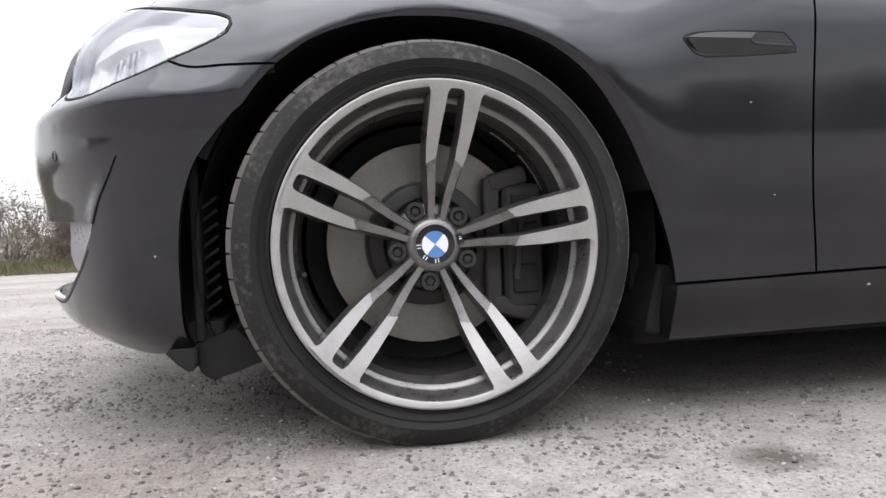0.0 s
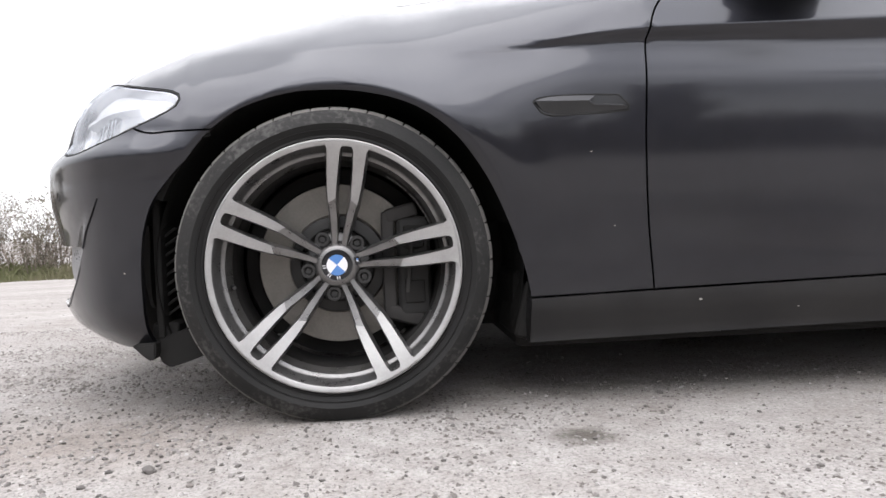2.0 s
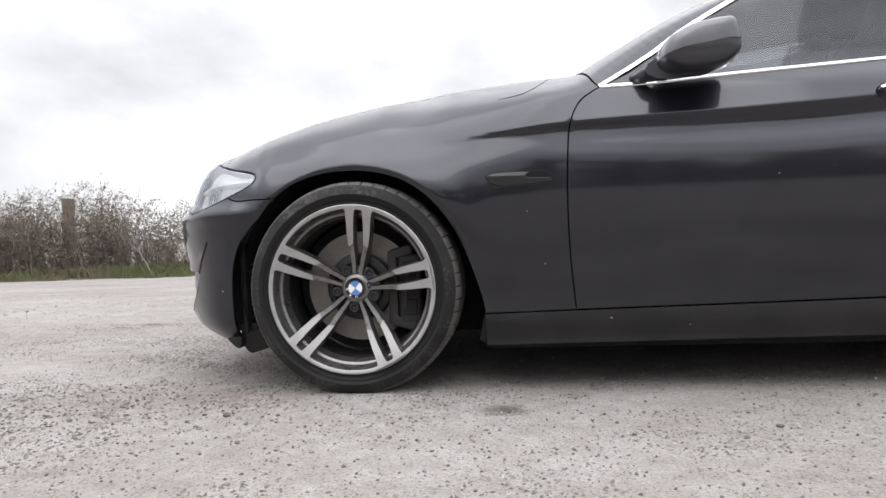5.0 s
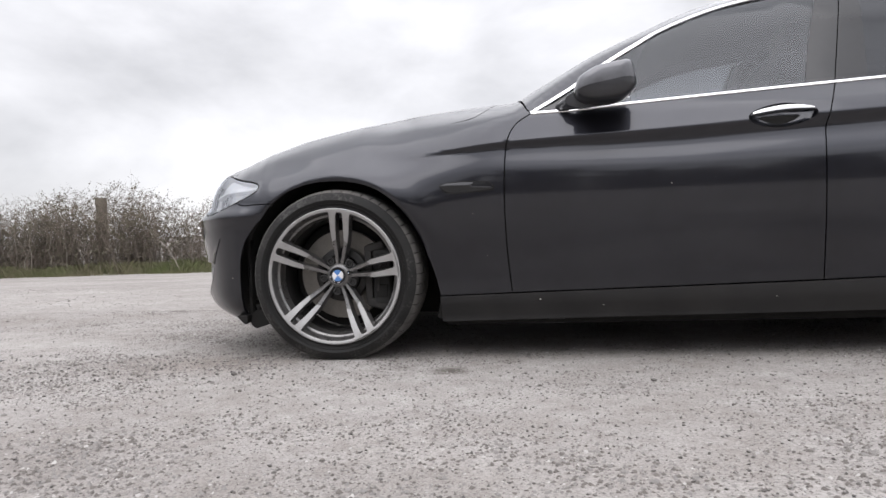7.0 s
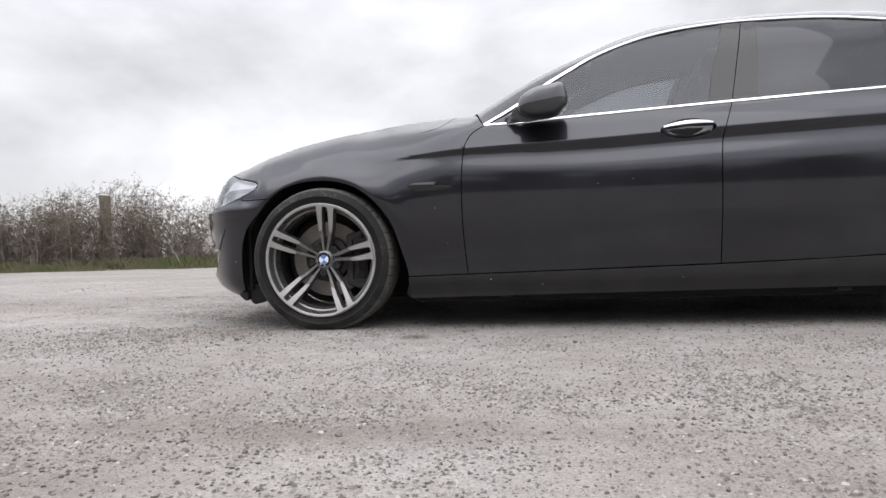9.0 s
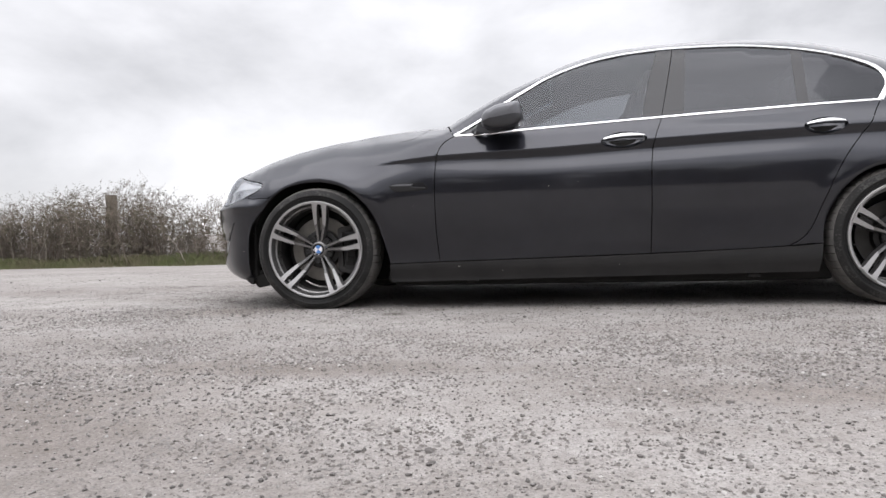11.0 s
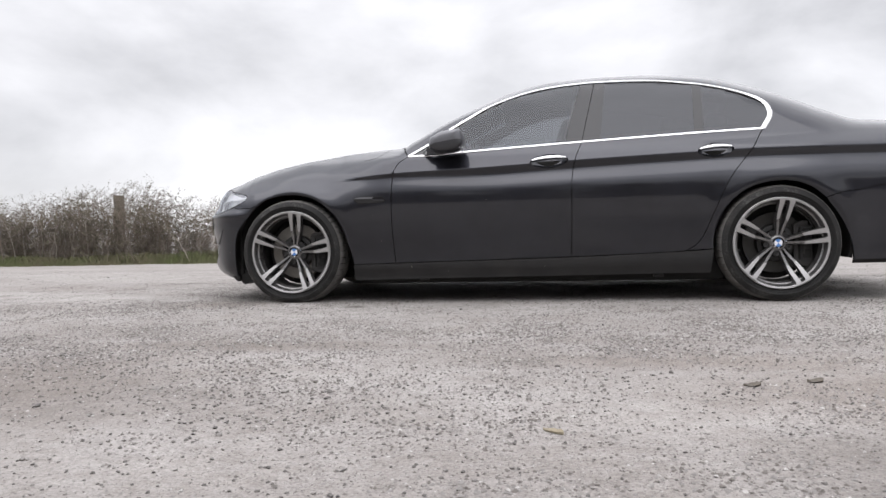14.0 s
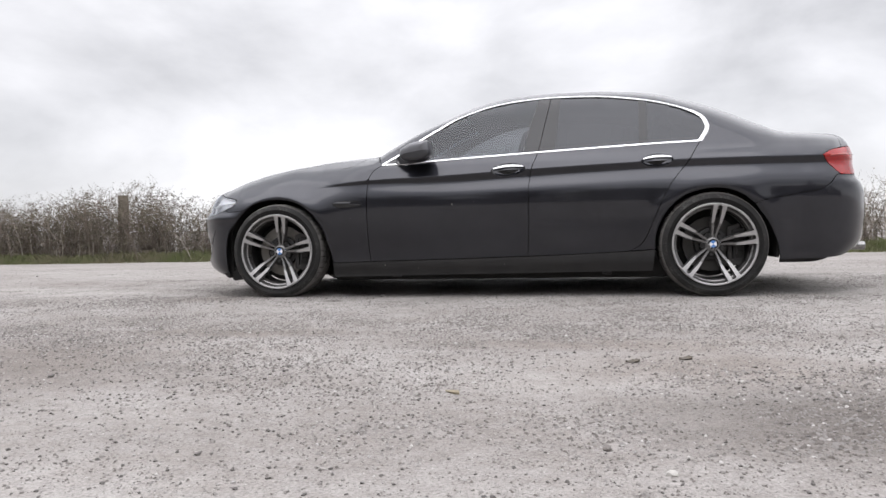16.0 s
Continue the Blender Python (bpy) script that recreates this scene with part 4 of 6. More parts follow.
top_skin("rear_window", 2.723, 3.40, TINTD, "dark tinted rear window")
top_skin("boot_top", 3.403, body(4.45, spline(TOP, 4.45)).x, PAINT)

# side glass, pillars and bright trim
def glass_skin(u, v):
    p = body(u, v)
    p.y += 0.0025
    return p


def pillar_skin(u, v):
    p = body(u, v)
    p.y += 0.001
    return p


def dlo_top(u):
    return spline([p for p in DLO[:13]], u)


def belt(u):
    return spline(BELT, u)


def window(u0, u1, lean, g=0.012):
    n = 24
    low = [(u0 + (u1 - u0) * k / n, belt(u0 + (u1 - u0) * k / n) + g) for k in range(n + 1)]
    a, b = u1 + lean[1], u0 + lean[0]
    top = [(a + (b - a) * k / n, dlo_top(a + (b - a) * k / n) - g) for k in range(n + 1)]
    return outline(low, [low[-1], top[0]], top, [top[-1], low[0]])


n = 24
front_glass = outline([(0.86 + (1.765 - 0.86) * k / n, belt(0.86 + (1.765 - 0.86) * k / n) + 0.006) for k in range(n + 1)], [(1.765, belt(1.765) + 0.006), (1.80, 1.15), (1.868, dlo_top(1.868) - 0.01)],
                      [(1.868 + (0.90 - 1.868) * k / n, dlo_top(1.868 + (0.90 - 1.868) * k / n) - 0.002) for k in range(n + 1)], [(0.90, dlo_top(0.90) - 0.012), (0.86, belt(0.86) + 0.006)])
rear_glass = window(1.955, 2.525, (0.045, 0.012), 0.001)
quarter_glass = outline([(2.565 + (2.892 - 2.565) * k / 8, belt(2.565 + (2.892 - 2.565) * k / 8) + 0.003) for k in range(9)], [(2.892, belt(2.892) + 0.003), (2.947, 1.09), (2.946, 1.140), (2.896, 1.197), (2.785, 1.249)],
                        [(2.785, 1.249), (2.68, 1.284), (2.575, 1.312)], [(2.575, 1.312), (2.565, belt(2.565) + 0.003)])
for lp, mt, nm, lb in ((front_glass, TINT, "front_window", "lightly tinted side glass"), (rear_glass, TINTD, "rear_side_window", "dark privacy glass"), (quarter_glass, TINTD, "quarter_window", "dark privacy glass")):
    for far in (False, True):
        part(nm, sheet(nm, lp, glass_skin, mt, grid=0.06, thick=0.004, mirror=far), car, lb).visible_shadow = False
pillar = outline([(1.755, belt(1.755) + 0.003), (1.853, belt(1.853) + 0.003)], [(1.853, belt(1.853) + 0.003), (1.94, dlo_top(1.94) - 0.006)], [(1.94, dlo_top(1.94) - 0.006), (1.86, dlo_top(1.86) - 0.006)], [(1.86, dlo_top(1.86) - 0.006), (1.795, 1.15), (1.755, belt(1.755) + 0.003)])
pillar2 = outline([(1.857, belt(1.857) + 0.003), (1.965, belt(1.965) + 0.003)], [(1.965, belt(1.965) + 0.003), (2.008, dlo_top(2.008) - 0.006)], [(2.008, dlo_top(2.008) - 0.006), (1.944, dlo_top(1.944) - 0.006)], [(1.944, dlo_top(1.944) - 0.006), (1.857, belt(1.857) + 0.003)])
bar = outline([(2.518, belt(2.518) + 0.003), (2.572, belt(2.572) + 0.003)], [(2.572, belt(2.572) + 0.003), (2.582, dlo_top(2.582) - 0.006)], [(2.582, dlo_top(2.582) - 0.006), (2.53, dlo_top(2.53) - 0.006)], [(2.53, dlo_top(2.53) - 0.006), (2.518, belt(2.518) + 0.003)])
for lp in (pillar, pillar2, bar):
    for far in (False, True):
        part("window_pillar", sheet("window_pillar", lp, pillar_skin, GLOSSB, grid=0.05, thick=0.012, mirror=far), car, "gloss black window pillar")
for far in (False, True):
    part("window_trim", strip("window_trim", curve(*[(u, v) for u, v in DLO], step=0.02), body, lambda s: 0.0165 + 0.010 * smooth(s, 0.86, 0.95), CHROME, mirror=far), car, "bright chrome window surround")
    part("belt_trim", strip("belt_trim", curve(*BELT, step=0.03), body, 0.0135, CHROME, mirror=far), car, "bright chrome waist strip")

# the dark shell behind the gaps
def inner_skin():
    verts, faces, idx = [], [], {}
    us = [-0.62 + 0.04 * k for k in range(int((3.95 + 0.62) / 0.04) + 1)]
    vs = [0.20 + 0.04 * k for k in range(18)]
    for i, u in enumerate(us):
        for j, v in enumerate(vs):
            q = body(u, v)
            n = normal_at(body, u, v)
            idx[i, j] = len(verts)
            verts.append(q - n * 0.034)
    for i in range(len(us) - 1):
        for j in range(len(vs) - 1):
            u, v = us[i] + 0.02, vs[j] + 0.02
            if any(math.hypot(u - h, v - 0.335) < r for h, r in ((0.0, 0.44), (2.968, 0.43))) or v > min(0.93, spline(TOP, u) - 0.07) or (u < -0.3 and v > 0.6) or (u < -0.2 and v < 0.55):
                continue
            faces.append((idx[i, j], idx[i + 1, j], idx[i + 1, j + 1], idx[i, j + 1]))
    return verts, faces


sv, sf = inner_skin()
part("inner_shell", mesh_of("inner_shell", sv, sf, DARK), car)
part("inner_shell", mesh_of("inner_shell", [Vector((v.x, 2 * MID - v.y, v.z)) for v in sv], [tuple(reversed(t)) for t in sf], DARK), car)


def liner(hub, r, a0, a1, y0=-0.02, flange=0.03):
    """The inside of a wheel arch: a shell with ribs."""
    for far in (False, True):
        prof = [(r + flange, y0), (r, y0), (r + 0.006, y0 + 0.07), (r, y0 + 0.12), (r + 0.006, y0 + 0.2), (r, 0.34), (0.10, 0.34)]
        ob = part("wheel_arch_liner", lathe("wheel_arch_liner", prof, DARK, n=40, arc=(radians(a0), radians(a1))), car)
        ob.matrix_local = Matrix.Translation((hub, 2 * MID if far else 0, 0.335)) @ Matrix.Diagonal((1, -1 if far else 1, 1, 1))


liner(0.0, 0.392, 12, 122, -0.010, 0.02)
liner(0.0, 0.394, 108, 157, 0.008, 0.03)
liner(0.0, 0.393, 146, 200, 0.04, 0.0)
liner(0.0, 0.415, -22, 12, 0.03, 0.0)
liner(2.968, 0.386, 12, 165)
liner(2.968, 0.392, -13, 12, 0.0, 0.02)
liner(2.968, 0.385, 165, 198, 0.03, 0.0)
# underbody hangs low, and a subframe is added, to keep the shade beneath black
part("underbody", block("underbody", (2.30, 1.54, 0.185), (1.55, MID, 0.2105), DARK, 0.03), car)
part("subframe", block("subframe", (0.9, 1.0, 0.12), (0.1, MID, 0.20), DARK, 0.02), car)
part("engine_tray", block("engine_tray", (0.16, 1.24, 0.36), (-0.475, MID, 0.35), DARK, 0.03), car)
part("engine_bay", block("engine_bay", (0.95, 0.95, 0.32), (0.0, MID, 0.40), DARK, 0.03), car)
part("rear_floor", block("rear_floor", (1.1, 1.05, 0.34), (3.25, MID, 0.45), DARK, 0.04), car)
part("bulkhead", block("bulkhead", (0.25, 1.5, 0.5), (0.72, MID, 0.55), DARK, 0.02), car)

# cabin: seats, dashboard and wheel, seen dark through the glass
def seat(x, y, rear=False):
    s = part("seat", block("seat", (0.52, 0.50 if not rear else 1.2, 0.18), (x, y, 0.56), SEAT, 0.05), car, "charcoal leather seat")
    part("backrest", block("backrest", (0.14, 0.48 if not rear else 1.2, 0.62), (x + 0.30, y, 0.86), SEAT, 0.06, turn=pose(0, 0, 0, 0, 18, 0)), s)
    part("headrest", block("headrest", (0.10, 0.26, 0.18), (x + 0.43, y, 1.21), SEAT, 0.04, turn=pose(0, 0, 0, 0, 12, 0)), s)


seat(1.42, 0.50)
seat(1.42, 1.24)
seat(2.32, MID, True)
part("dashboard", block("dashboard", (0.42, 1.42, 0.24), (0.90, MID, 0.86), SEAT, 0.07), car)
wheel_me = lathe("steering_wheel", [(0.185 + 0.015 * math.cos(a), 0.015 * math.sin(a)) for a in [k * math.pi / 5 for k in range(10)]], SEAT, n=40, closed=True)
part("steering_wheel", wheel_me, car).matrix_local = pose(1.16, 1.24, 0.92, 0, 0, 90) @ pose(0, 0, 0, -25, 0, 0)
top_skin("headlining", 1.30, 2.75, SEAT, "dark headlining", drop=0.03)

# headlamps: a clear lens over a bowl with two round units
def lamp_skin(u, v):
    return body(u, v)


def bowl_skin(u, v):
    p = body(u, v)
    n = normal_at(body, u, v)
    return p - n * 0.032


MIRROR = [(-0.096, 0.012), (-0.064, 0.035), (-0.022, 0.053), (0.054, 0.064), (0.083, 0.060), (0.096, 0.020), (0.103, -0.018), (0.096, -0.034), (0.067, -0.057), (0.015, -0.070), (-0.053, -0.070), (-0.094, -0.055), (-0.108, -0.033)]
MIRRORB = material("satin_black_mirror", (0.030, 0.030, 0.034), 0.34, coat=0.3, vary=0.2, scale=10.0)

MIRRORC = material("grey_mirror_cap", (0.13, 0.13, 0.14), 0.34, 0.6, coat=0.6, vary=0.15, scale=10.0)


def mirror_rings(shape, at, grow, keep=None):
    """The mirror's housing: its outline carried outwards from the door and rounded off at the end."""
    bm = bmesh.new()
    rings = []
    k0 = 0
    if keep:
        k0 = next(i for i in range(len(shape)) if keep(shape[i]) and not keep(shape[i - 1]))
    pts = [p for p in shape[k0:] + shape[:k0] if keep is None or keep(p)]
    for y, k in ((-0.012, 0.80), (-0.025, 0.92), (-0.05, 0.99), (-0.09, 1.0), (-0.13, 1.0), (-0.16, 0.985), (-0.180, 0.95), (-0.193, 0.88), (-0.201, 0.76), (-0.206, 0.55), (-0.208, 0.25)):
        k *= grow
        if keep and k < 0.3:
            continue
        rings.append([bm.verts.new(at(1.046 + p.x * k, y * (grow ** 0.5) if y < -0.1 else y, 1.002 + (p.y + 0.0) * k)) for p in pts])
    n = len(pts)
    for p, q in zip(rings, rings[1:]):
        for j in range(n if keep is None else n - 1):
            if keep and (pts[(j + 1) % n] - pts[j]).length > 0.03:
                continue
            bm.faces.new((p[j], p[(j + 1) % n], q[(j + 1) % n], q[j]))
    bm.faces.new(rings[-1])
    if keep is None:
        bm.faces.new(rev(rings[0]))
    return bm


def fog_skin(u, v):
    p = body(u, v)
    return p - normal_at(body, u, 0.55) * 0.012


lamp_loop = inset(outline(LAMP_TOP, LAMP_LOW), 0.003)
LAMPB = material("headlamp_bowl", (0.95, 0.95, 0.95), 0.32, 0.30, vary=0.12, scale=30.0)
FOG = material("fog_lamp_trim", (0.30, 0.30, 0.31), 0.3, 0.4, vary=0.2, scale=20.0)
for far in (False, True):
    lens = part("headlight", sheet("headlight", lamp_loop, lamp_skin, GLASS, grid=0.02, thick=0.003, mirror=far), car, "clear glass headlight")
    lens.visible_shadow = False
    part("lamp_bowl", sheet("lamp_bowl", inset(lamp_loop, -0.002), bowl_skin, LAMPB, grid=0.03, thick=-0.026, mirror=far), lens)
    for u, r in ((-0.60, 0.026), (-0.70, 0.024)):
        c = bowl_skin(u, 0.645)
        nn = normal_at(body, u, 0.655)
        prof = [(r, -0.01), (r, 0.006), (r * 0.93, 0.008), (r * 0.86, 0.0), (r * 0.5, -0.006), (0.001, -0.008)]
        me = lathe("lamp_unit", prof, LAMPB, n=32)
        m = Vector((0, 1, 0)).rotation_difference(Vector((nn.x, nn.y * (-1 if far else 1), nn.z))).to_matrix().to_4x4()
        ob = part("lamp_unit", me, lens, "silvery ring round the lamp")
        ob.matrix_local = Matrix.Translation((c.x, 2 * MID - c.y if far else c.y, c.z)) @ m
    part("lamp_seal", strip("lamp_seal", curve(*(rev(LAMP_TOP[:9]) + rev(LAMP_LOW)[1:8]), step=0.008), body, 0.0018, BLACK, raise_by=0.0008, mirror=far), lens, "thin black seal")
    # upright flutes of the reflector, and a moulded step inside the lamp
    for k, (u, v0, v1) in enumerate(((-0.515, 0.632, 0.686), (-0.530, 0.628, 0.690), (-0.548, 0.622, 0.684), (-0.572, 0.618, 0.668), (-0.590, 0.615, 0.662))):
        part("reflector_flute", strip("reflector_flute", curve((u, v0), (u - 0.004, (v0 + v1) / 2), (u - 0.002, v1)), bowl_skin, 0.006 + 0.002 * (k % 2), CHROME, raise_by=0.012, mirror=far), lens, "bright reflector flute")
    part("lamp_divider", strip("lamp_divider", curve((-0.335, 0.690), (-0.43, 0.688), (-0.55, 0.683), (-0.66, 0.668)), bowl_skin, 0.012, LAMPB, raise_by=0.022, mirror=far), lens)
    tail = part("tail_light", sheet("tail_light", inset(outline(TAIL_LAMP[:5], [TAIL_LAMP[4], TAIL_LAMP[5]], TAIL_LAMP[5:] + [TAIL_LAMP[0]]), 0.002), body, REDL, grid=0.02, raise_by=0.002, mirror=far), car, "red tail light lens")
    part("lamp_band", strip("lamp_band", curve((3.64, 0.885), (3.74, 0.893), (4.04, 0.900)), body, 0.012, material("pale_red_band", (0.42, 0.06, 0.05), 0.15, coat=1.0), raise_by=0.005, mirror=far), tail)
    fog = part("fog_light", sheet("fog_light", outline([(-0.635, 0.400), (-0.74, 0.404)], [(-0.74, 0.404), (-0.735, 0.34), (-0.70, 0.305)], [(-0.70, 0.305), (-0.652, 0.345), (-0.635, 0.400)]), fog_skin, FOG, grid=0.02, raise_by=0.0, thick=0.04, mirror=far), car, "fog light in the bumper intake")
    # grille: dark bars between the headlamps, in a bright surround
    part("grille", sheet("grille", outline([(-0.735, 0.63), (-1.31, 0.62)], [(-1.31, 0.62), (-1.31, 0.755)], [(-1.31, 0.755), (-1.0, 0.75), (-0.88, 0.735), (-0.775, 0.71), (-0.735, 0.63)]), bowl_skin, GLOSSB, grid=0.03, raise_by=0.02, mirror=far), car, "gloss black grille")
    for k in range(8):
        u = -0.90 - 0.052 * k
        part("grille_bar", strip("grille_bar", curve((u, 0.625), (u, 0.735)), body, 0.008, GLOSSB, raise_by=-0.004, depth=0.03, mirror=far), car)
    part("grille_surround", strip("grille_surround", curve((-0.85, 0.618), (-0.87, 0.70), (-0.98, 0.752), (-1.30, 0.758), (-1.32, 0.70), (-1.32, 0.63), (-1.2, 0.616), (-0.85, 0.618)), body, 0.014, GLOSSB, raise_by=0.004, mirror=far), car, "gloss black grille surround")
    part("parking_sensor", strip("parking_sensor", curve(*[(-0.708 + 0.009 * math.cos(a), 0.512 + 0.009 * math.sin(a)) for a in [k * math.pi / 6 for k in range(13)]], step=0.005), body, 0.0016, GLOSSB, raise_by=0.0010, mirror=far), car)

    # fender vent: a blade with a bright upper facet, a recess behind it and a dark joint all round
    blade = outline([(0.428, 0.668), (0.445, 0.644), (0.468, 0.637)], [(0.468, 0.637), (0.56, 0.640), (0.634, 0.645)], [(0.634, 0.645), (0.634, 0.656), (0.612, 0.678)], [(0.612, 0.678), (0.54, 0.680), (0.46, 0.678), (0.434, 0.673), (0.428, 0.668)])
    vent = part("side_vent", sheet("side_vent", blade, body, GLOSSB, grid=0.01, raise_by=0.0008, thick=0.004, mirror=far), car, "dark fender vent with a grey blade")

    VENTM = bpy.data.materials.get("satin_vent") or material("satin_vent", (0.050, 0.050, 0.055), 0.40, vary=0.2, scale=20.0, spec=0.4)

    def upper_facet(u, v):
        p = body(u, v)
        p.y -= 0.003 + 0.3 * max(0.0, 0.682 - v)
        return p

    def lower_facet(u, v):
        p = body(u, v)
        p.y -= 0.003 + 0.3 * (0.682 - 0.667) - 0.25 * max(0.0, 0.667 - v)
        return p
    part("vent_top", sheet("vent_top", outline([(0.431, 0.668), (0.50, 0.667), (0.546, 0.666)], [(0.546, 0.666), (0.558, 0.677)], [(0.558, 0.677), (0.50, 0.678), (0.455, 0.6755), (0.431, 0.668)]), upper_facet, VENTM, grid=0.006, thick=0.004, mirror=far), vent, "satin grey upper facet of the vent blade")
    part("vent_blade", sheet("vent_blade", outline([(0.432, 0.6665), (0.50, 0.6665), (0.546, 0.6655)], [(0.546, 0.6655), (0.556, 0.6575), (0.630, 0.6535)], [(0.630, 0.6535), (0.628, 0.648), (0.56, 0.643), (0.47, 0.6405), (0.449, 0.647), (0.432, 0.6665)]), lower_facet, BLACK, grid=0.008, thick=0.006, mirror=far), vent)
    part("vent_edge", strip("vent_edge", curve((0.546, 0.6655), (0.556, 0.6585), (0.59, 0.6565), (0.622, 0.6548), step=0.006), lower_facet, 0.003, VENTM, raise_by=0.001, depth=0.004, mirror=far), vent)
    part("vent_joint", strip("vent_joint", blade + blade[:1], body, 0.0032, DARK, raise_by=0.0012, depth=0.003, mirror=far), vent, "dark joint round the vent")

    # door mirror on its foot
    k = -1 if far else 1

    def at(x, y, z):
        return Vector((x, MID + (y - MID) * k, z))
    shape = curve(*MIRROR, step=0.008, closed=True)
    mirror_ob = part("door_mirror", from_bm("door_mirror", mirror_rings(shape, at, 1.0), MIRRORB, auto=45), car, "dark grey door mirror")
    part("mirror_cap", from_bm("mirror_cap", mirror_rings(shape, at, 1.022, lambda p: p.y > -0.020 + 0.16 * p.x), MIRRORC, auto=45), mirror_ob, "painted mirror cap")
    bm = bmesh.new()
    rings = []
    for i in range(9):
        s = i / 8
        cx, y, cz = 0.868 + 0.125 * s, 0.024 - 0.12 * s, 0.942 + 0.014 * s
        wide, high = 0.016 + 0.074 * s, 0.010 + 0.026 * s
        rings.append([bm.verts.new(at(cx + math.cos(2 * math.pi * j / 14) * wide, y - 0.02 * math.cos(2 * math.pi * j / 14), cz + math.sin(2 * math.pi * j / 14) * high)) for j in range(14)])
    for p, q in zip(rings, rings[1:]):
        for j in range(14):
            bm.faces.new((p[j], p[(j + 1) % 14], q[(j + 1) % 14], q[j]))
    bm.faces.new(rings[0])
    bm.faces.new(rev(rings[-1]))
    part("mirror_foot", from_bm("mirror_foot", bm, MIRRORB, auto=50), mirror_ob, "black mirror foot")
    part("mirror_sail", sheet("mirror_sail", outline([(0.80, 0.934), (0.90, 0.936), (0.955, 0.938)], [(0.955, 0.938), (0.945, 1.015)], [(0.945, 1.015), (0.86, 0.962), (0.80, 0.934)]), pillar_skin, MIRRORB, grid=0.04, mirror=far), mirror_ob)
    part("mirror_glass", block("mirror_glass", (0.004, 0.13, 0.10), at(1.128, -0.10, 1.003), CHROME, 0.001), mirror_ob)

    # exhaust tip and the flaps under the nose
    me = lathe("exhaust_tip", [(0.026, -0.15), (0.029, 0.0), (0.026, 0.0), (0.023, -0.14)], HUBM, n=28)
    ob = part("exhaust_tip", me, car, "chrome exhaust tip")
    ob.matrix_local = Matrix.Translation((4.022, 2 * MID - 0.40 if far else 0.40, 0.298)) @ pose(0, 0, 0, 0, 0, -90)
    for nm, run, y0, y1 in (("air_flap", [(-0.411, 0.185), (-0.336, 0.21), (-0.285, 0.155), (-0.33, 0.138), (-0.376, 0.125), (-0.394, 0.137)], 0.05, 0.34),
                            ("lower_lip", [(-0.445, 0.182), (-0.394, 0.186), (-0.395, 0.156), (-0.405, 0.146), (-0.421, 0.157)], 0.015, 0.09)):
        bm = bmesh.new()
        lp = [[bm.verts.new(at(x, y, z)) for x, z in run] for y in (y0, y1)]
        for j in range(len(run)):
            bm.faces.new((lp[0][j], lp[0][(j + 1) % len(run)], lp[1][(j + 1) % len(run)], lp[1][j]))
        bm.faces.new(lp[0])
        bm.faces.new(rev(lp[1]))
        bmesh.ops.bevel(bm, geom=bm.edges[:], offset=0.003, segments=2, affect="EDGES")
        part(nm, from_bm(nm, bm, DARK, auto=40), car)
    # the vent in the liner ahead of the wheel
    for j in range(9):
        part("liner_slat", block("liner_slat", (0.04, 0.012, 0.006), at(-0.376, 0.09, 0.245 + 0.022 * j), DARK, 0.002, turn=pose(0, 0, 0, 0, -35, 0)), car)
    part("liner_panel", block("liner_panel", (0.016, 0.22, 0.34), at(-0.392, 0.16, 0.36), DARK, 0.006), car)
    # dark block added to close a bright gap behind the air flap
    part("gap_filler", block("gap_filler", (0.06, 0.22, 0.05), at(-0.385, 0.17, 0.198), DARK, 0.01), car)
    part("rear_flap", block("rear_flap", (0.05, 0.24, 0.13), at(0.425, 0.14, 0.215), DARK, 0.015, turn=pose(0, 0, 0, 0, 14, 0)), car)
for x in (0.85, 2.30):
    part("jacking_pad", block("jacking_pad", (0.06, 0.04, 0.018), (x, 0.06, 0.152), BLACK, 0.006), car)


# stone chips and flecks of dried mud on the near flank
CHIP = material("pale_stone_chip", (0.42, 0.40, 0.37), 0.8, vary=0.2, scale=200.0)
for u, v, r in ((0.79, 0.232, 0.0028), (1.02, 0.205, 0.0018), (0.55, 0.560, 0.0016), (1.27, 0.640, 0.0020), (1.42, 0.655, 0.0014), (-0.452, 0.338, 0.0018), (0.60, 0.40, 0.0013), (1.62, 0.225, 0.0018)):
    fn = sill_skin if v < 0.25 else body
    loop = [Vector((u + r * (1.3 + 0.3 * math.sin(k * 2.3)) * math.cos(k * math.pi / 5), v + r * (0.8 + 0.2 * math.sin(k * 3.1)) * math.sin(k * math.pi / 5))) for k in range(10)]
    part("stone_chip", sheet("stone_chip", loop, fn, CHIP, grid=0.02, thick=0.0006, raise_by=0.0007), car, "pale stone chip in the paint")

# ---- the wheels ----
SPOKE = [(0.045, 0.0105, 0.0065), (0.07, 0.0128, 0.0074), (0.10, 0.0170, 0.0086), (0.12, 0.0200, 0.0092), (0.14, 0.0232, 0.0099), (0.18, 0.0256, 0.0120), (0.22, 0.0266, 0.0135), (0.25, 0.0275, 0.0150)]
FLANK = [(0.045, 0.0050), (0.08, 0.0076), (0.11, 0.0115), (0.142, 0.0160), (0.18, 0.0160), (0.22, 0.0147), (0.25, 0.0135)]


def face_y(r):
    return 0.004 - 0.066 * smooth(r, 0.02, 0.30) - 0.016 * smooth(r, 0.12, 0.28)


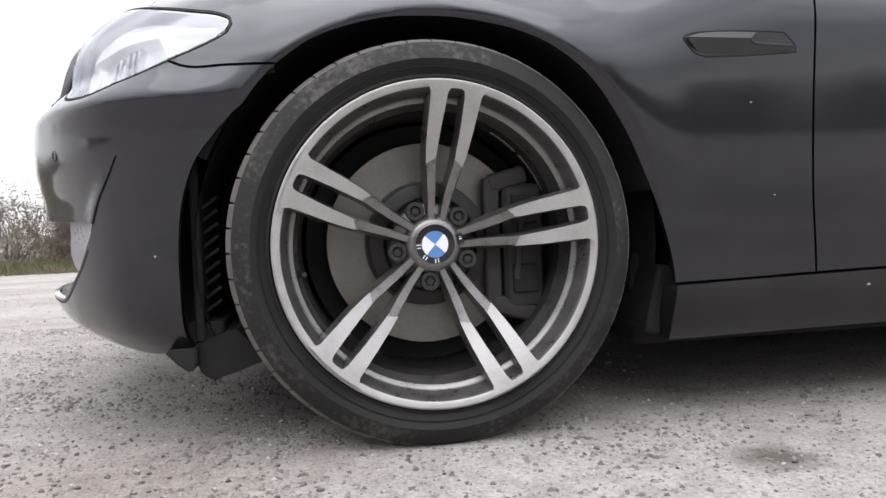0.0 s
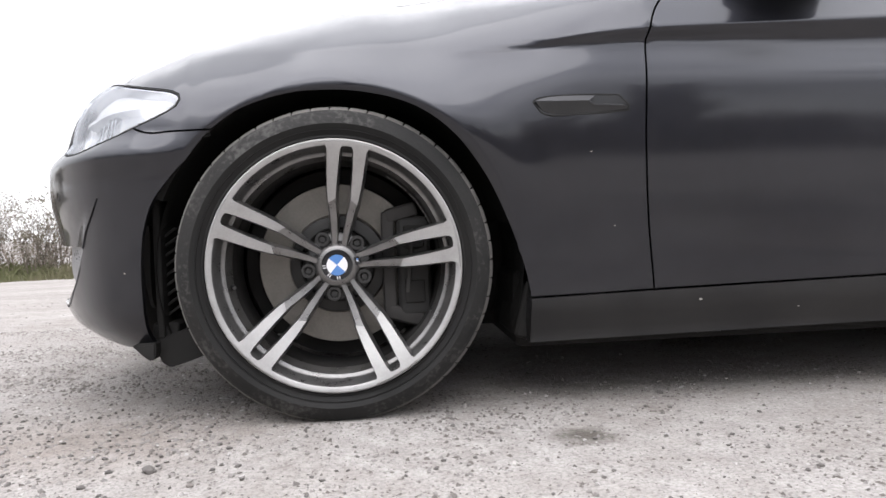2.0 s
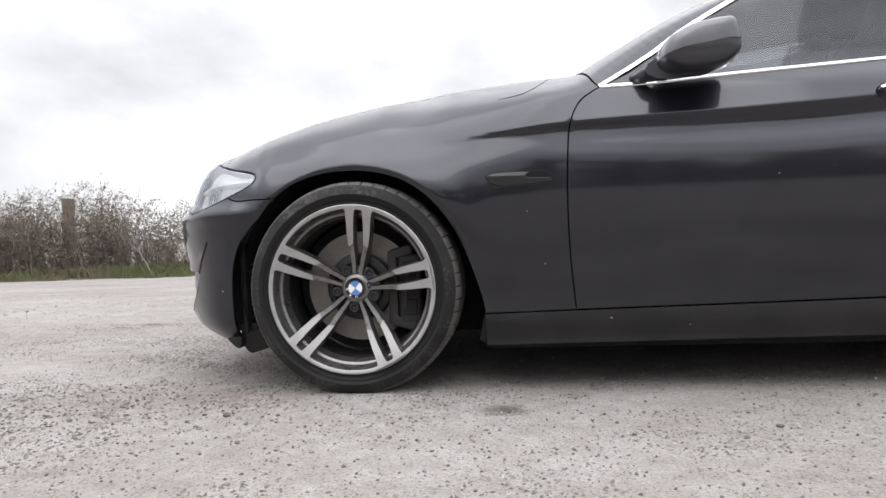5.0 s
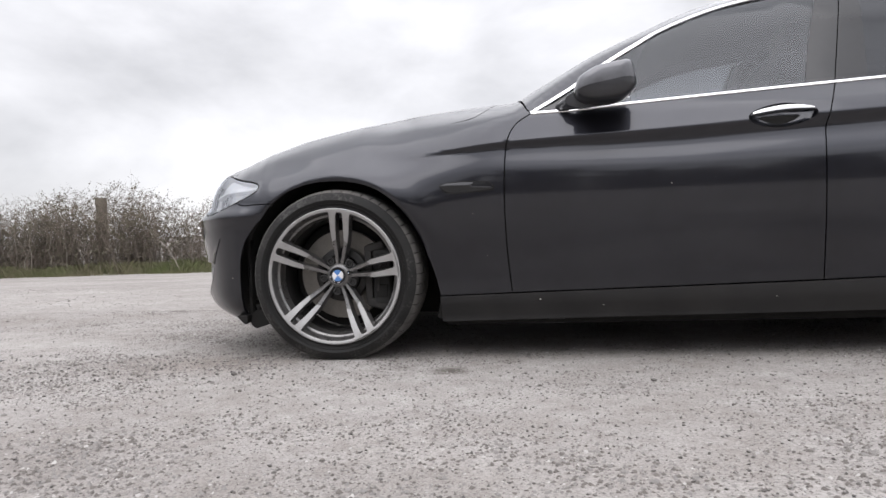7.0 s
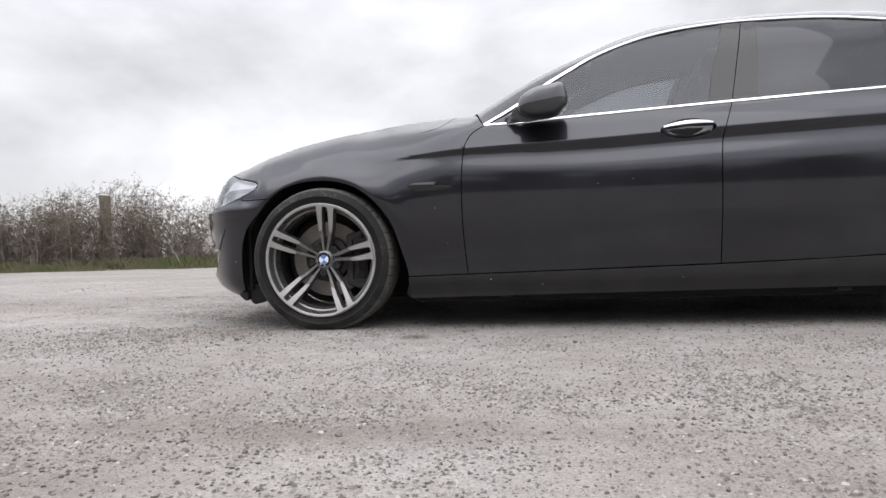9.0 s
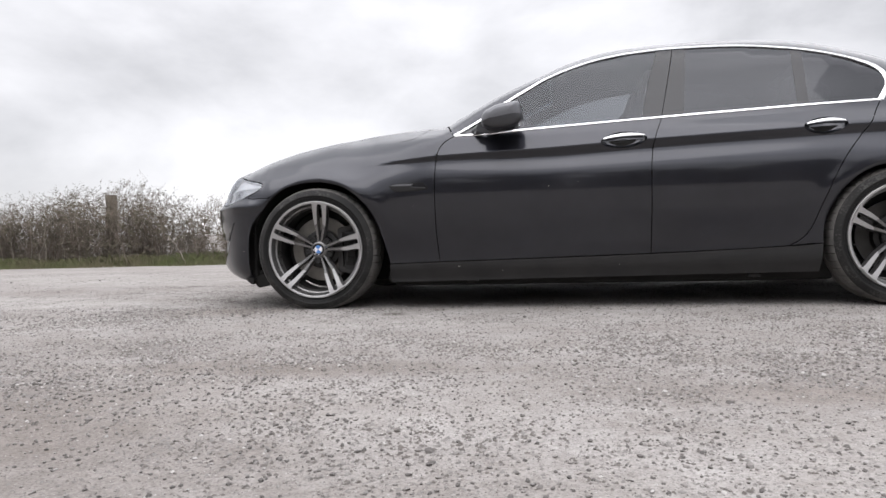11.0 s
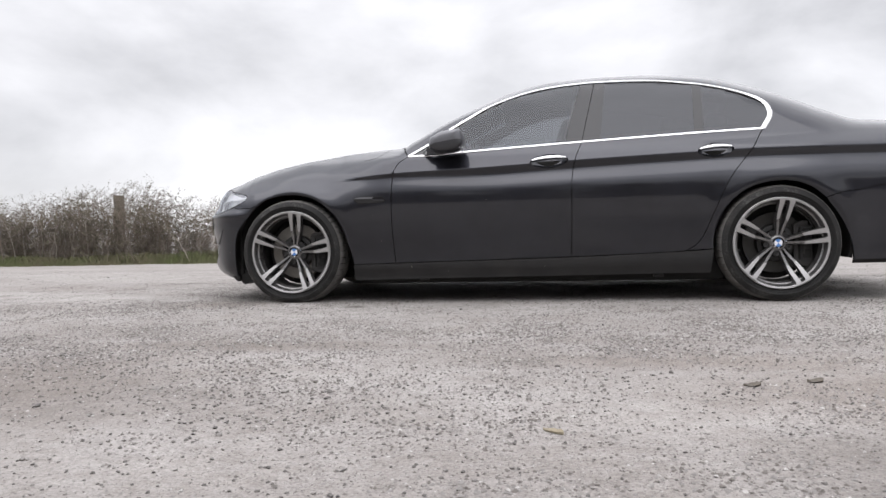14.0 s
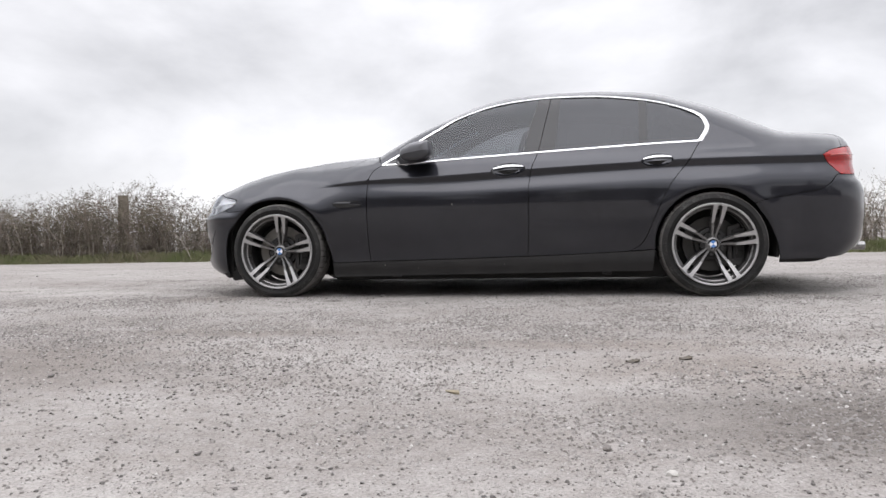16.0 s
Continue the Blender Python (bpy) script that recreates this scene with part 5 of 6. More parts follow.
def arm(side, r0, r1, lift=0.0, shrink=0.0, deep=0.035, cut=0.0):
    """One arm of a double spoke, pointing along +x: a tapered bar with sloping flanks."""
    bm = bmesh.new()
    rows, n = [], 22
    for k in range(n + 1):
        r = r0 + (r1 - r0) * k / n
        c = side * spline([(a, b) for a, b, _ in SPOKE], r)
        w = spline([(a, d) for a, _, d in SPOKE], r) - shrink
        y = face_y(r) - lift
        slide = cut * (1 - k / n) ** 6
        o, i = c + side * w, c - side * w
        row = [(r + slide, o + side * 0.004, y + deep), (r + slide, o, y + 0.004), (r + slide, o - side * 0.002, y), (r, side * max(spline(FLANK, r), side * i + 0.001), y), (r, i, y + 0.013), (r, i - side * 0.002, y + deep)]
        rows.append([bm.verts.new((a, h, b)) for a, b, h in row])
    for p, q in zip(rows, rows[1:]):
        for j in range(6):
            bm.faces.new((p[j], p[(j + 1) % 6], q[(j + 1) % 6], q[j]))
    bm.faces.new(rows[0])
    bm.faces.new(rev(rows[-1]))
    return bm


def face_skin(u, v):
    return Vector((u, face_y(u) - 0.0022 + 0.0, v))


def arm_edges(r):
    c, hw = spline([(a, b) for a, b, _ in SPOKE], r), spline([(a, d) for a, _, d in SPOKE], r) - 0.0006
    return c - hw, c + hw


def face_outline():
    """The machined face of a double spoke: two prongs from the rim, round a slot with a rounded end."""
    rs = [0.131 + (0.240 - 0.131) * k / 6 for k in range(7)]
    out = [(r, arm_edges(r)[1]) for r in rs] + [(0.2475, 0.0455), (0.2525, 0.053)]
    far_end = [(0.2525, 0.053), (0.2562, 0.028), (0.2575, 0.0), (0.2562, -0.028), (0.2525, -0.053)]
    back = [(r, -v) for r, v in reversed(out)]
    inner_l = [(r, -spline(FLANK, r)) for r in (0.142, 0.16, 0.18, 0.20, 0.22, 0.238)] + [(0.2455, -0.0122), (0.2488, -0.0085), (0.2496, 0.0)]
    inner_r = [(r, -v) for r, v in reversed(inner_l[:-1])]
    return outline(out, far_end, back, [back[-1], inner_l[0]], inner_l + inner_r, [inner_r[-1], out[0]])


FACE = face_outline()
CALIPER = material("dark_caliper_iron", (0.03, 0.029, 0.028), 0.7, 0.2, vary=0.4, scale=30.0)


def scuffed_rubber():
    """Black rubber with pale scrapes that crowd in places."""
    m = material("scuffed_rubber", (0.016, 0.0157, 0.0153), 0.72, vary=0.5, scale=22.0, bump=0.6, bump_scale=160.0, dust=0.04, spec=0.3)
    t = m.node_tree
    b = t.nodes["Principled BSDF"]
    place = t.nodes.new("ShaderNodeTexCoord")
    marks, crowd = t.nodes.new("ShaderNodeTexNoise"), t.nodes.new("ShaderNodeTexNoise")
    for n, scale in ((marks, 95.0), (crowd, 11.0)):
        n.inputs["Scale"].default_value, n.inputs["Detail"].default_value = scale, 6.0
        t.links.new(place.outputs["Object"], n.inputs["Vector"])
    both_ = t.nodes.new("ShaderNodeMath")
    both_.operation = "MULTIPLY"
    t.links.new(marks.outputs["Fac"], both_.inputs[0])
    t.links.new(crowd.outputs["Fac"], both_.inputs[1])
    pick = t.nodes.new("ShaderNodeMapRange")
    for key, value in (("From Min", 0.27), ("From Max", 0.40), ("To Max", 0.9)):
        pick.inputs[key].default_value = value
    t.links.new(both_.outputs[0], pick.inputs["Value"])
    mix = t.nodes.new("ShaderNodeMixRGB")
    mix.inputs["Color2"].default_value = (0.062, 0.060, 0.057, 1)
    old = b.inputs["Base Color"].links[0].from_socket
    t.links.new(old, mix.inputs["Color1"])
    t.links.new(pick.outputs["Result"], mix.inputs["Fac"])
    t.links.new(mix.outputs["Color"], b.inputs["Base Color"])
    return m


SCUFF = scuffed_rubber()
TREAD = material("dusty_tread", (0.105, 0.10, 0.094), 0.9, vary=0.5, scale=30.0, bump=0.4, bump_scale=150.0, dust=0.25)
# inner barrel is grey alloy; its deep shade is put into this dark colour
BARREL = material("shaded_barrel", (0.03, 0.028, 0.027), 0.6, 0.3, vary=0.4, scale=20.0)


def make_wheel(name, side=1):
    w = part(name, None, car)
    groove = lambda k, j: (0.0, 0.0, 0.0, 0.0, 0.0, 0.001, 0.007, 0.010, 0.010, 0.010)[j] if k % 20 == 0 and j < 10 else 0.0
    prof = [(0.255, -0.040), (0.263, -0.050), (0.272, -0.057), (0.296, -0.068), (0.318, -0.058), (0.3255, -0.0495), (0.331, -0.040), (0.337, -0.018), (0.3385, 0.02), (0.3385, 0.055),
            (0.334, 0.058), (0.334, 0.066), (0.339, 0.069), (0.339, 0.10), (0.334, 0.103), (0.334, 0.111), (0.3385, 0.114), (0.3385, 0.145), (0.333, 0.172), (0.318, 0.186), (0.29, 0.19), (0.255, 0.17)]
    tyre = part("tyre", lathe("tyre", prof[:4], RUBBER, n=160, auto=60), w, "worn black low-profile tyre")
    part("sidewall", lathe("sidewall", prof[3:6], SCUFF, n=160, auto=60), w, "scuffed grey upper sidewall")
    part("tread", lathe("tread", prof[5:], TREAD, n=1040, auto=28, notch=lambda k, j: groove(k, j + 5)), w, "grey worn tread")
    part("sidewall_ring", lathe("sidewall_ring", [(0.264, -0.0505), (0.2685, -0.0595), (0.273, -0.0585)], RUBBER, n=96), w)
    for r, y in ((0.2835, -0.0630),):
        part("sidewall_ring", lathe("sidewall_ring", [(r - 0.0012, y + 0.0006), (r - 0.0004, y - 0.0016), (r + 0.0006, y - 0.0016), (r + 0.0014, y + 0.0008)], RUBBER, n=120, auto=30), w)
    rim = part("rim", lathe("rim", [(0.262, -0.040), (0.2655, -0.058), (0.2650, -0.064), (0.262, -0.0665), (0.2525, -0.0655), (0.2510, -0.064)], ALLOY, n=128, auto=40), w, "machined alloy rim lip")
    part("rim_step", lathe("rim_step", [(0.2512, -0.0645), (0.247, -0.058), (0.243, -0.030), (0.238, -0.024), (0.233, -0.022), (0.229, 0.018), (0.2265, 0.022)], ALLOYG, n=128, auto=35), w)
    part("barrel", lathe("barrel", [(0.2268, 0.021), (0.224, 0.03), (0.222, 0.05), (0.222, 0.12), (0.232, 0.165), (0.255, 0.175)], BARREL, n=96, auto=35), w)
    part("rim_backing", lathe("rim_backing", [(0.256, -0.045), (0.252, 0.0), (0.250, 0.17)], DARK, n=64), w)
    hub_prof = [(0.026, -0.004), (0.036, -0.0045), (0.043, 0.0), (0.052, 0.012), (0.066, 0.020), (0.078, 0.026), (0.083, 0.036), (0.080, 0.06), (0.03, 0.06)]
    hub = part("hub", lathe("hub", hub_prof[:4], ALLOYG, n=80, auto=45), w, "grey painted wheel hub")
    part("hub_dish", lathe("hub_dish", hub_prof[3:], DISH, n=80, auto=45), w, "glossy dark dish round the hub")
    cap = part("hub_cap", lathe("hub_cap", [(0.036, -0.0035), (0.0355, -0.0065), (0.034, -0.0075), (0.0325, -0.0068), (0.0322, -0.0055), (0.0205, -0.0062), (0.0, -0.0064)], GLOSSB, n=64, auto=30), w, "black hub cap with a blue and white roundel")
    part("cap_ring", lathe("cap_ring", [(0.0362, -0.004), (0.0356, -0.0075), (0.0338, -0.0082), (0.0326, -0.0066)], ALLOYG, n=64), w)
    for q in range(4):
        a0 = radians(45 + 90 * q + 4)
        bm = bmesh.new()
        c = bm.verts.new((0, -0.0078, 0))
        ring = [bm.verts.new((0.0225 * math.cos(a0 + radians(90) * k / 12), -0.0072, 0.0225 * math.sin(a0 + radians(90) * k / 12))) for k in range(13)]
        low = [bm.verts.new((v.co.x, -0.0055, v.co.z)) for v in ring]
        for k in range(12):
            bm.faces.new((c, ring[k], ring[k + 1]))
            bm.faces.new((ring[k], low[k], low[k + 1], ring[k + 1]))
        part("roundel_quarter", from_bm("roundel_quarter", bm, BLUE if q % 2 == 0 else WHITE), w)
    for a in (186, 231, 275):
        for d in (-5, 5):
            ob = part("cap_mark", block("cap_mark", (0.007, 0.0012, 0.0018), (0, 0, 0), WHITE, 0.0003), w)
            ob.matrix_local = pose(0, 0, 0, 0, -a, 0) @ pose(0.0278, -0.0062, 0.0278 * math.sin(radians(d)))
    for q in range(5):
        a = 82 + 72 * q
        turn = pose(0, 0, 0, 0, -a, 0)
        for sd in (1, -1):
            spoke = part("spoke_arm", from_bm("spoke_arm", arm(sd, 0.040, 0.252), ALLOYG, auto=30), w, "grey painted spoke arm")
            spoke.matrix_local = turn
        part("spoke_end", block("spoke_end", (0.006, 0.030, 0.032), (0.2535, face_y(0.246) + 0.0185, 0), ALLOYG, 0.002), w).matrix_local = turn
        part("machined_face", sheet("machined_face", FACE, face_skin, ALLOY, grid=0.012, thick=0.004), w, "bright machined spoke face").matrix_local = turn
        bolt = part("wheel_bolt", lathe("wheel_bolt", [(0.0135, 0.026), (0.0135, 0.014), (0.0125, 0.0125), (0.0085, 0.0125), (0.0078, 0.0145), (0.0072, 0.019), (0.0055, 0.019), (0.005, 0.0155), (0.0, 0.0155)], CALIPER, n=24, auto=30,
                                               notch=lambda k, j: 0.0012 if k % 4 < 2 and j in (4, 5) else 0.0), w, "dark steel wheel bolt in its seat")
        bolt.matrix_local = pose(0, 0, 0, 0, -(a + 36), 0) @ pose(0.0635, -0.010, 0) @ Matrix.Diagonal((1.18, 1.0, 1.18, 1.0))
        part("bolt_pocket", lathe("bolt_pocket", [(0.0190, 0.004), (0.0186, 0.024), (0.001, 0.025)], DARK, n=32), w).matrix_local = bolt.matrix_local
        part("bolt_seat", lathe("bolt_seat", [(0.0190, 0.010), (0.0192, 0.0035), (0.0202, 0.0020), (0.0215, 0.0025), (0.0262, 0.0085), (0.0300, 0.0150), (0.032, 0.04)], HUBM, n=40, auto=60), w).matrix_local = bolt.matrix_local
    for k in range(12):
        ang = 24 + 2.9 * k + (2.0 if k > 6 else 0.0)
        part("wheel_weight", block("wheel_weight", (0.0035, 0.012, 0.0095), (0, 0, 0), ALLOYG, 0.001), w).matrix_local = pose(0, 0, 0, 0, -ang, 0) @ pose(0.2222, 0.046, 0)
    disc = part("brake_disc", lathe("brake_disc", [(0.179, 0.085), (0.178, 0.082), (0.112, 0.082), (0.108, 0.075), (0.105, 0.052), (0.09, 0.048), (0.02, 0.048), (0.02, 0.11), (0.179, 0.11)], DISC, n=96, auto=30, closed=True), w, "brushed steel brake disc")
    part("disc_bell", lathe("disc_bell", [(0.1085, 0.0805), (0.1060, 0.05), (0.095, 0.0455), (0.03, 0.0455)], BELL, n=64, auto=30), w)
    part("dust_shield", lathe("dust_shield", [(0.215, 0.125), (0.02, 0.125), (0.02, 0.14), (0.215, 0.14)], DARK, n=64, closed=True), w)
    cal = part("brake_caliper", block("brake_caliper", (0.075, 0.05, 0.225), (0.168, 0.062, -0.012), CALIPER, 0.018), w, "dark dusty brake caliper")
    part("caliper_bracket", block("caliper_bracket", (0.030, 0.022, 0.235), (0.112, 0.052, -0.005), IRON, 0.008), w, "dusty cast iron bracket")
    part("caliper_arm", block("caliper_arm", (0.075, 0.022, 0.034), (0.142, 0.050, 0.108), IRON, 0.012, turn=pose(0, 0, 0, 0, -14, 0)), w)
    part("caliper_arm", block("caliper_arm", (0.085, 0.022, 0.036), (0.146, 0.050, -0.122), IRON, 0.012, turn=pose(0, 0, 0, 0, 16, 0)), w)
    part("caliper_window", block("caliper_window", (0.045, 0.01, 0.05), (0.168, 0.036, 0.055), DARK, 0.004), w)
    part("caliper_window", block("caliper_window", (0.045, 0.01, 0.05), (0.168, 0.036, -0.068), DARK, 0.004), w)
    part("caliper_spring", block("caliper_spring", (0.010, 0.008, 0.13), (0.158, 0.034, -0.005), IRON, 0.003, turn=pose(0, 0, 0, 0, 6, 0)), w)
    badge = part("spoke_badge", block("spoke_badge", (0.010, 0.003, 0.018), (0, 0, 0), GLOSSB, 0.0008), w, "small dark badge")
    badge.matrix_local = pose(0, 0, 0, 0, -10, 0) @ pose(0.0445, -0.0035, 0)
    for dz, m in ((0.0035, BLUE), (0.0, WHITE)):
        part("badge_bar", block("badge_bar", (0.004, 0.001, 0.0025), (0, 0, 0), m, 0.0003), w).matrix_local = pose(0, 0, 0, 0, -10, 0) @ pose(0.0445, -0.0054, dz)
    valve = part("valve", lathe("valve", [(0.0, -0.012), (0.004, -0.012), (0.0045, 0.0), (0.006, 0.003), (0.006, 0.02)], BLACK, n=12, auto=40), w, "black rubber tyre valve")
    va = radians(190)
    valve.matrix_local = Matrix.Translation((0.224 * math.cos(va), -0.005, 0.224 * math.sin(va))) @ pose(0, 0, 0, 0, 0, 20)
    return w


wheel_front = make_wheel("wheel")
wheel_front.matrix_local = pose(0.0, 0.0, 0.338)


wheel_rear = copy_thing(wheel_front, pose(2.968, -0.006, 0.338))
# the near rear disc takes a darker steel colour than the others
REAR_DISC = material("darker_rear_disc", (0.07, 0.067, 0.063), 0.55, 0.6, vary=0.3, scale=30.0)
for piece in wheel_rear.children:
    if piece.name.startswith("brake_disc"):
        piece.data = piece.data.copy()
        piece.data.materials[0] = REAR_DISC
copy_thing(wheel_front, Matrix.Translation((0.0, 2 * MID, 0.338)) @ pose(0, 0, 0, 0, 0, 180))
copy_thing(wheel_front, Matrix.Translation((2.968, 2 * MID, 0.338)) @ pose(0, 0, 0, 0, 0, 180))

# ---- the hedge behind, with its bank of grass and a fence post ----
def hedge_top(x):
    high = 1.66 - 0.34 * smooth(x, -9.3, -7.0) - 0.26 * smooth(-x, 11.2, 13.6)
    return high + 0.10 * noise.noise((x * 0.45, 1.0, 2.0)) + 0.12 * noise.noise((x * 1.7, 4.0, 2.0))


TWIG = material("grey_brown_twigs", (0.25, 0.205, 0.168), 0.9, vary=0.45, scale=3.0)
STEM = material("pale_dry_stems", (0.36, 0.32, 0.265), 0.9, vary=0.3, scale=6.0)
LEAF = material("brown_and_olive_leaves", (0.150, 0.138, 0.090), 0.85, vary=0.5, scale=1.6, second=(0.120, 0.098, 0.075))
GRASS = material("verge_grass", (0.115, 0.134, 0.052), 0.8, vary=0.45, scale=0.8, second=(0.150, 0.128, 0.080))


def build_hedge(x0, x1, yc, dens, seed, category_label):
    rng = random.Random(seed)
    tv, tf, lv, lf, sv2, sf2 = [], [], [], [], [], []

    def rod(vs, fs, pts, r0, r1):
        o, n = len(vs), len(pts)
        for i, p in enumerate(pts):
            d = (pts[min(i + 1, n - 1)] - pts[max(i - 1, 0)]).normalized()
            a = d.orthogonal().normalized()
            b = d.cross(a)
            r = r0 + (r1 - r0) * i / (n - 1)
            for k in range(3):
                vs.append(p + (a * math.cos(k * 2.094) + b * math.sin(k * 2.094)) * r)
        for i in range(n - 1):
            for k in range(3):
                fs.append((o + i * 3 + k, o + i * 3 + (k + 1) % 3, o + i * 3 + 3 + (k + 1) % 3, o + i * 3 + 3 + k))
    n_stem = int((x1 - x0) * 26 * dens)
    for _ in range(n_stem):
        x, y = rng.uniform(x0, x1), yc + rng.gauss(0.1, 0.38)
        if -8.4 < x < -5.0 and rng.random() < 0.5:
            continue
        z0 = ground_z(x, y)
        top = hedge_top(x) * rng.uniform(0.55, 1.12)
        lean = Vector((rng.gauss(0, 0.28), rng.gauss(0, 0.2), 0))
        pts, p = [], Vector((x, y, z0))
        for i in range(7):
            s = i / 6
            pts.append(Vector((x, y, z0)) + lean * (s ** 1.6) * top + Vector((rng.gauss(0, 0.02), rng.gauss(0, 0.02), top * s)))
        pale = rng.random() < 0.10
        rod(sv2 if pale else tv, sf2 if pale else tf, pts, rng.uniform(0.012, 0.021) if pale else rng.uniform(0.007, 0.014), 0.003)
        for _ in range(8):
            k = rng.randrange(1, 7)
            q = pts[k]
            d = Vector((rng.gauss(0, 1), rng.gauss(0, 0.8), rng.uniform(-0.15, 1.2))).normalized()
            ln = rng.uniform(0.12, 0.42)
            bend = Vector((rng.gauss(0, 0.3), rng.gauss(0, 0.3), rng.gauss(0, 0.25)))
            tw = [q, q + d * ln * 0.5 + bend * ln * 0.2, q + d * ln + bend * ln * 0.6]
            rod(tv, tf, tw, 0.0045, 0.0012)
            for _ in range(2):
                e = tw[rng.randrange(1, 3)]
                dd = (d + Vector((rng.gauss(0, 0.7), rng.gauss(0, 0.7), rng.gauss(0.2, 0.6)))).normalized()
                rod(tv, tf, [e, e + dd * rng.uniform(0.06, 0.2)], 0.0025, 0.001)
            for _ in range(rng.randrange(3, 9)):
                e = tw[1].lerp(tw[2], rng.uniform(-0.6, 1.1)) + Vector((rng.gauss(0, 0.035), rng.gauss(0, 0.035), rng.gauss(0, 0.035)))
                a = Vector((rng.gauss(0, 1), rng.gauss(0, 1), rng.gauss(0, 0.7))).normalized()
                b = a.orthogonal().normalized()
                r = rng.uniform(0.012, 0.030)
                o = len(lv)
                lv += [e - a * r, e + b * r * 0.55 + a * r * 0.1, e + a * r, e - b * r * 0.55 + a * r * 0.1 + a.cross(b) * r * 0.2]
                lf.append((o, o + 1, o + 2, o + 3))
    hedge = tagged(new("hedge", None), category_label, "hedge", kind="stuff")
    part("twigs", mesh_of("twigs", tv, tf, TWIG), hedge)
    if sf2:
        part("dry_stems", mesh_of("dry_stems", sv2, sf2, STEM), hedge, "pale dry upright stems")
    part("leaves", mesh_of("leaves", lv, lf, LEAF, smooth_shade=False), hedge)
    return hedge


def build_verge(x0, x1, y0, y1, count, seed):
    rng = random.Random(seed)
    v, fcs = [], []
    for _ in range(count):
        x, y = rng.uniform(x0, x1), y0 + (y1 - y0) * rng.random()
        edge = y0 + 0.25 * noise.noise((x * 0.8, 0.0, 9.0)) + 0.15
        if y < edge or noise.noise((x * 0.7, y * 1.5, 31.0)) + 0.5 * noise.noise((x * 2.3, y * 2.0, 33.0)) < rng.uniform(-0.7, 0.15):
            continue
        z = ground_z(x, y)
        h = rng.uniform(0.06, 0.25) * (0.45 + 1.1 * smooth(y, y0, y0 + 0.7)) * (0.7 + 0.6 * noise.noise((x * 0.6, y, 5.0)))
        a = rng.uniform(0, 6.283)
        d, ln = Vector((math.cos(a), math.sin(a), 0)), Vector((rng.gauss(0, 0.4), rng.gauss(0, 0.4), 0)) * h
        o, b = len(v), Vector((x, y, z))
        w = rng.uniform(0.004, 0.009)
        v += [b - d * w, b + d * w, b + Vector((0, 0, h * 0.6)) + ln * 0.4 + d * w * 0.7, b + Vector((0, 0, h)) + ln]
        fcs += [(o, o + 1, o + 2), (o, o + 2, o + 3)]
    tagged(new("verge_grass", mesh_of("verge_grass", v, fcs, GRASS, smooth_shade=False)), "rough green grass along the foot of the hedge", "grass", kind="stuff")


build_verge(-24, 16, 11.2, 13.0, 90000, 3)
near_hedge = build_hedge(-22.0, -4.5, 12.9, 4.6, 11, "brown leafless bramble hedge along the gravel")
far_hedge = build_hedge(-4.5, 15.0, 12.9, 2.6, 12, "brown leafless bramble hedge along the gravel")


def build_post():
    m = material("weathered_post_wood", (0.20, 0.175, 0.14), 0.9, vary=0.4, scale=8.0, bump=0.5, bump_scale=40.0)
    bm = bmesh.new()
    pts = [Vector((0.01 * math.sin(k), 0, 1.86 * k / 8)) for k in range(9)]
    tube(bm, pts, 0.165, 0.135, 14)
    for v in bm.verts:
        v.co += Vector((noise.noise(v.co * 6), noise.noise(v.co * 6 + Vector((5, 0, 0))), 0)) * 0.02
    x, y = -10.25, 13.4
    ob = new("fence_post", from_bm("fence_post", bm, m, auto=45))
    ob.matrix_world = pose(x, y, ground_z(x, y) - 0.03)
    tagged(ob, "weathered thick wooden post standing in the hedge", "post")


build_post()

# a low hedgerow and trees across the lane and beside it: they show in the paint alone
for k in range(4):
    hedgerow = copy_thing(near_hedge, pose(12.0 - 17.0 * k, -11.0, 0.25, 0, 0, 180) @ Matrix.Diagonal((1.0, 1.0, 1.9, 1.0)))
    tagged(hedgerow, "bare hedgerow across the lane")
# unseen rows that close the bright sky gap the bumper would mirror
for k in range(2):
    hedgerow = copy_thing(near_hedge, pose(-15.0, 6.0 - 17.0 * k, 0.25, 0, 0, 90) @ Matrix.Diagonal((1.0, 1.0, 1.9, 1.0)))
    tagged(hedgerow, "bare hedgerow out of view beside the lane, there to darken the bumper's reflection")


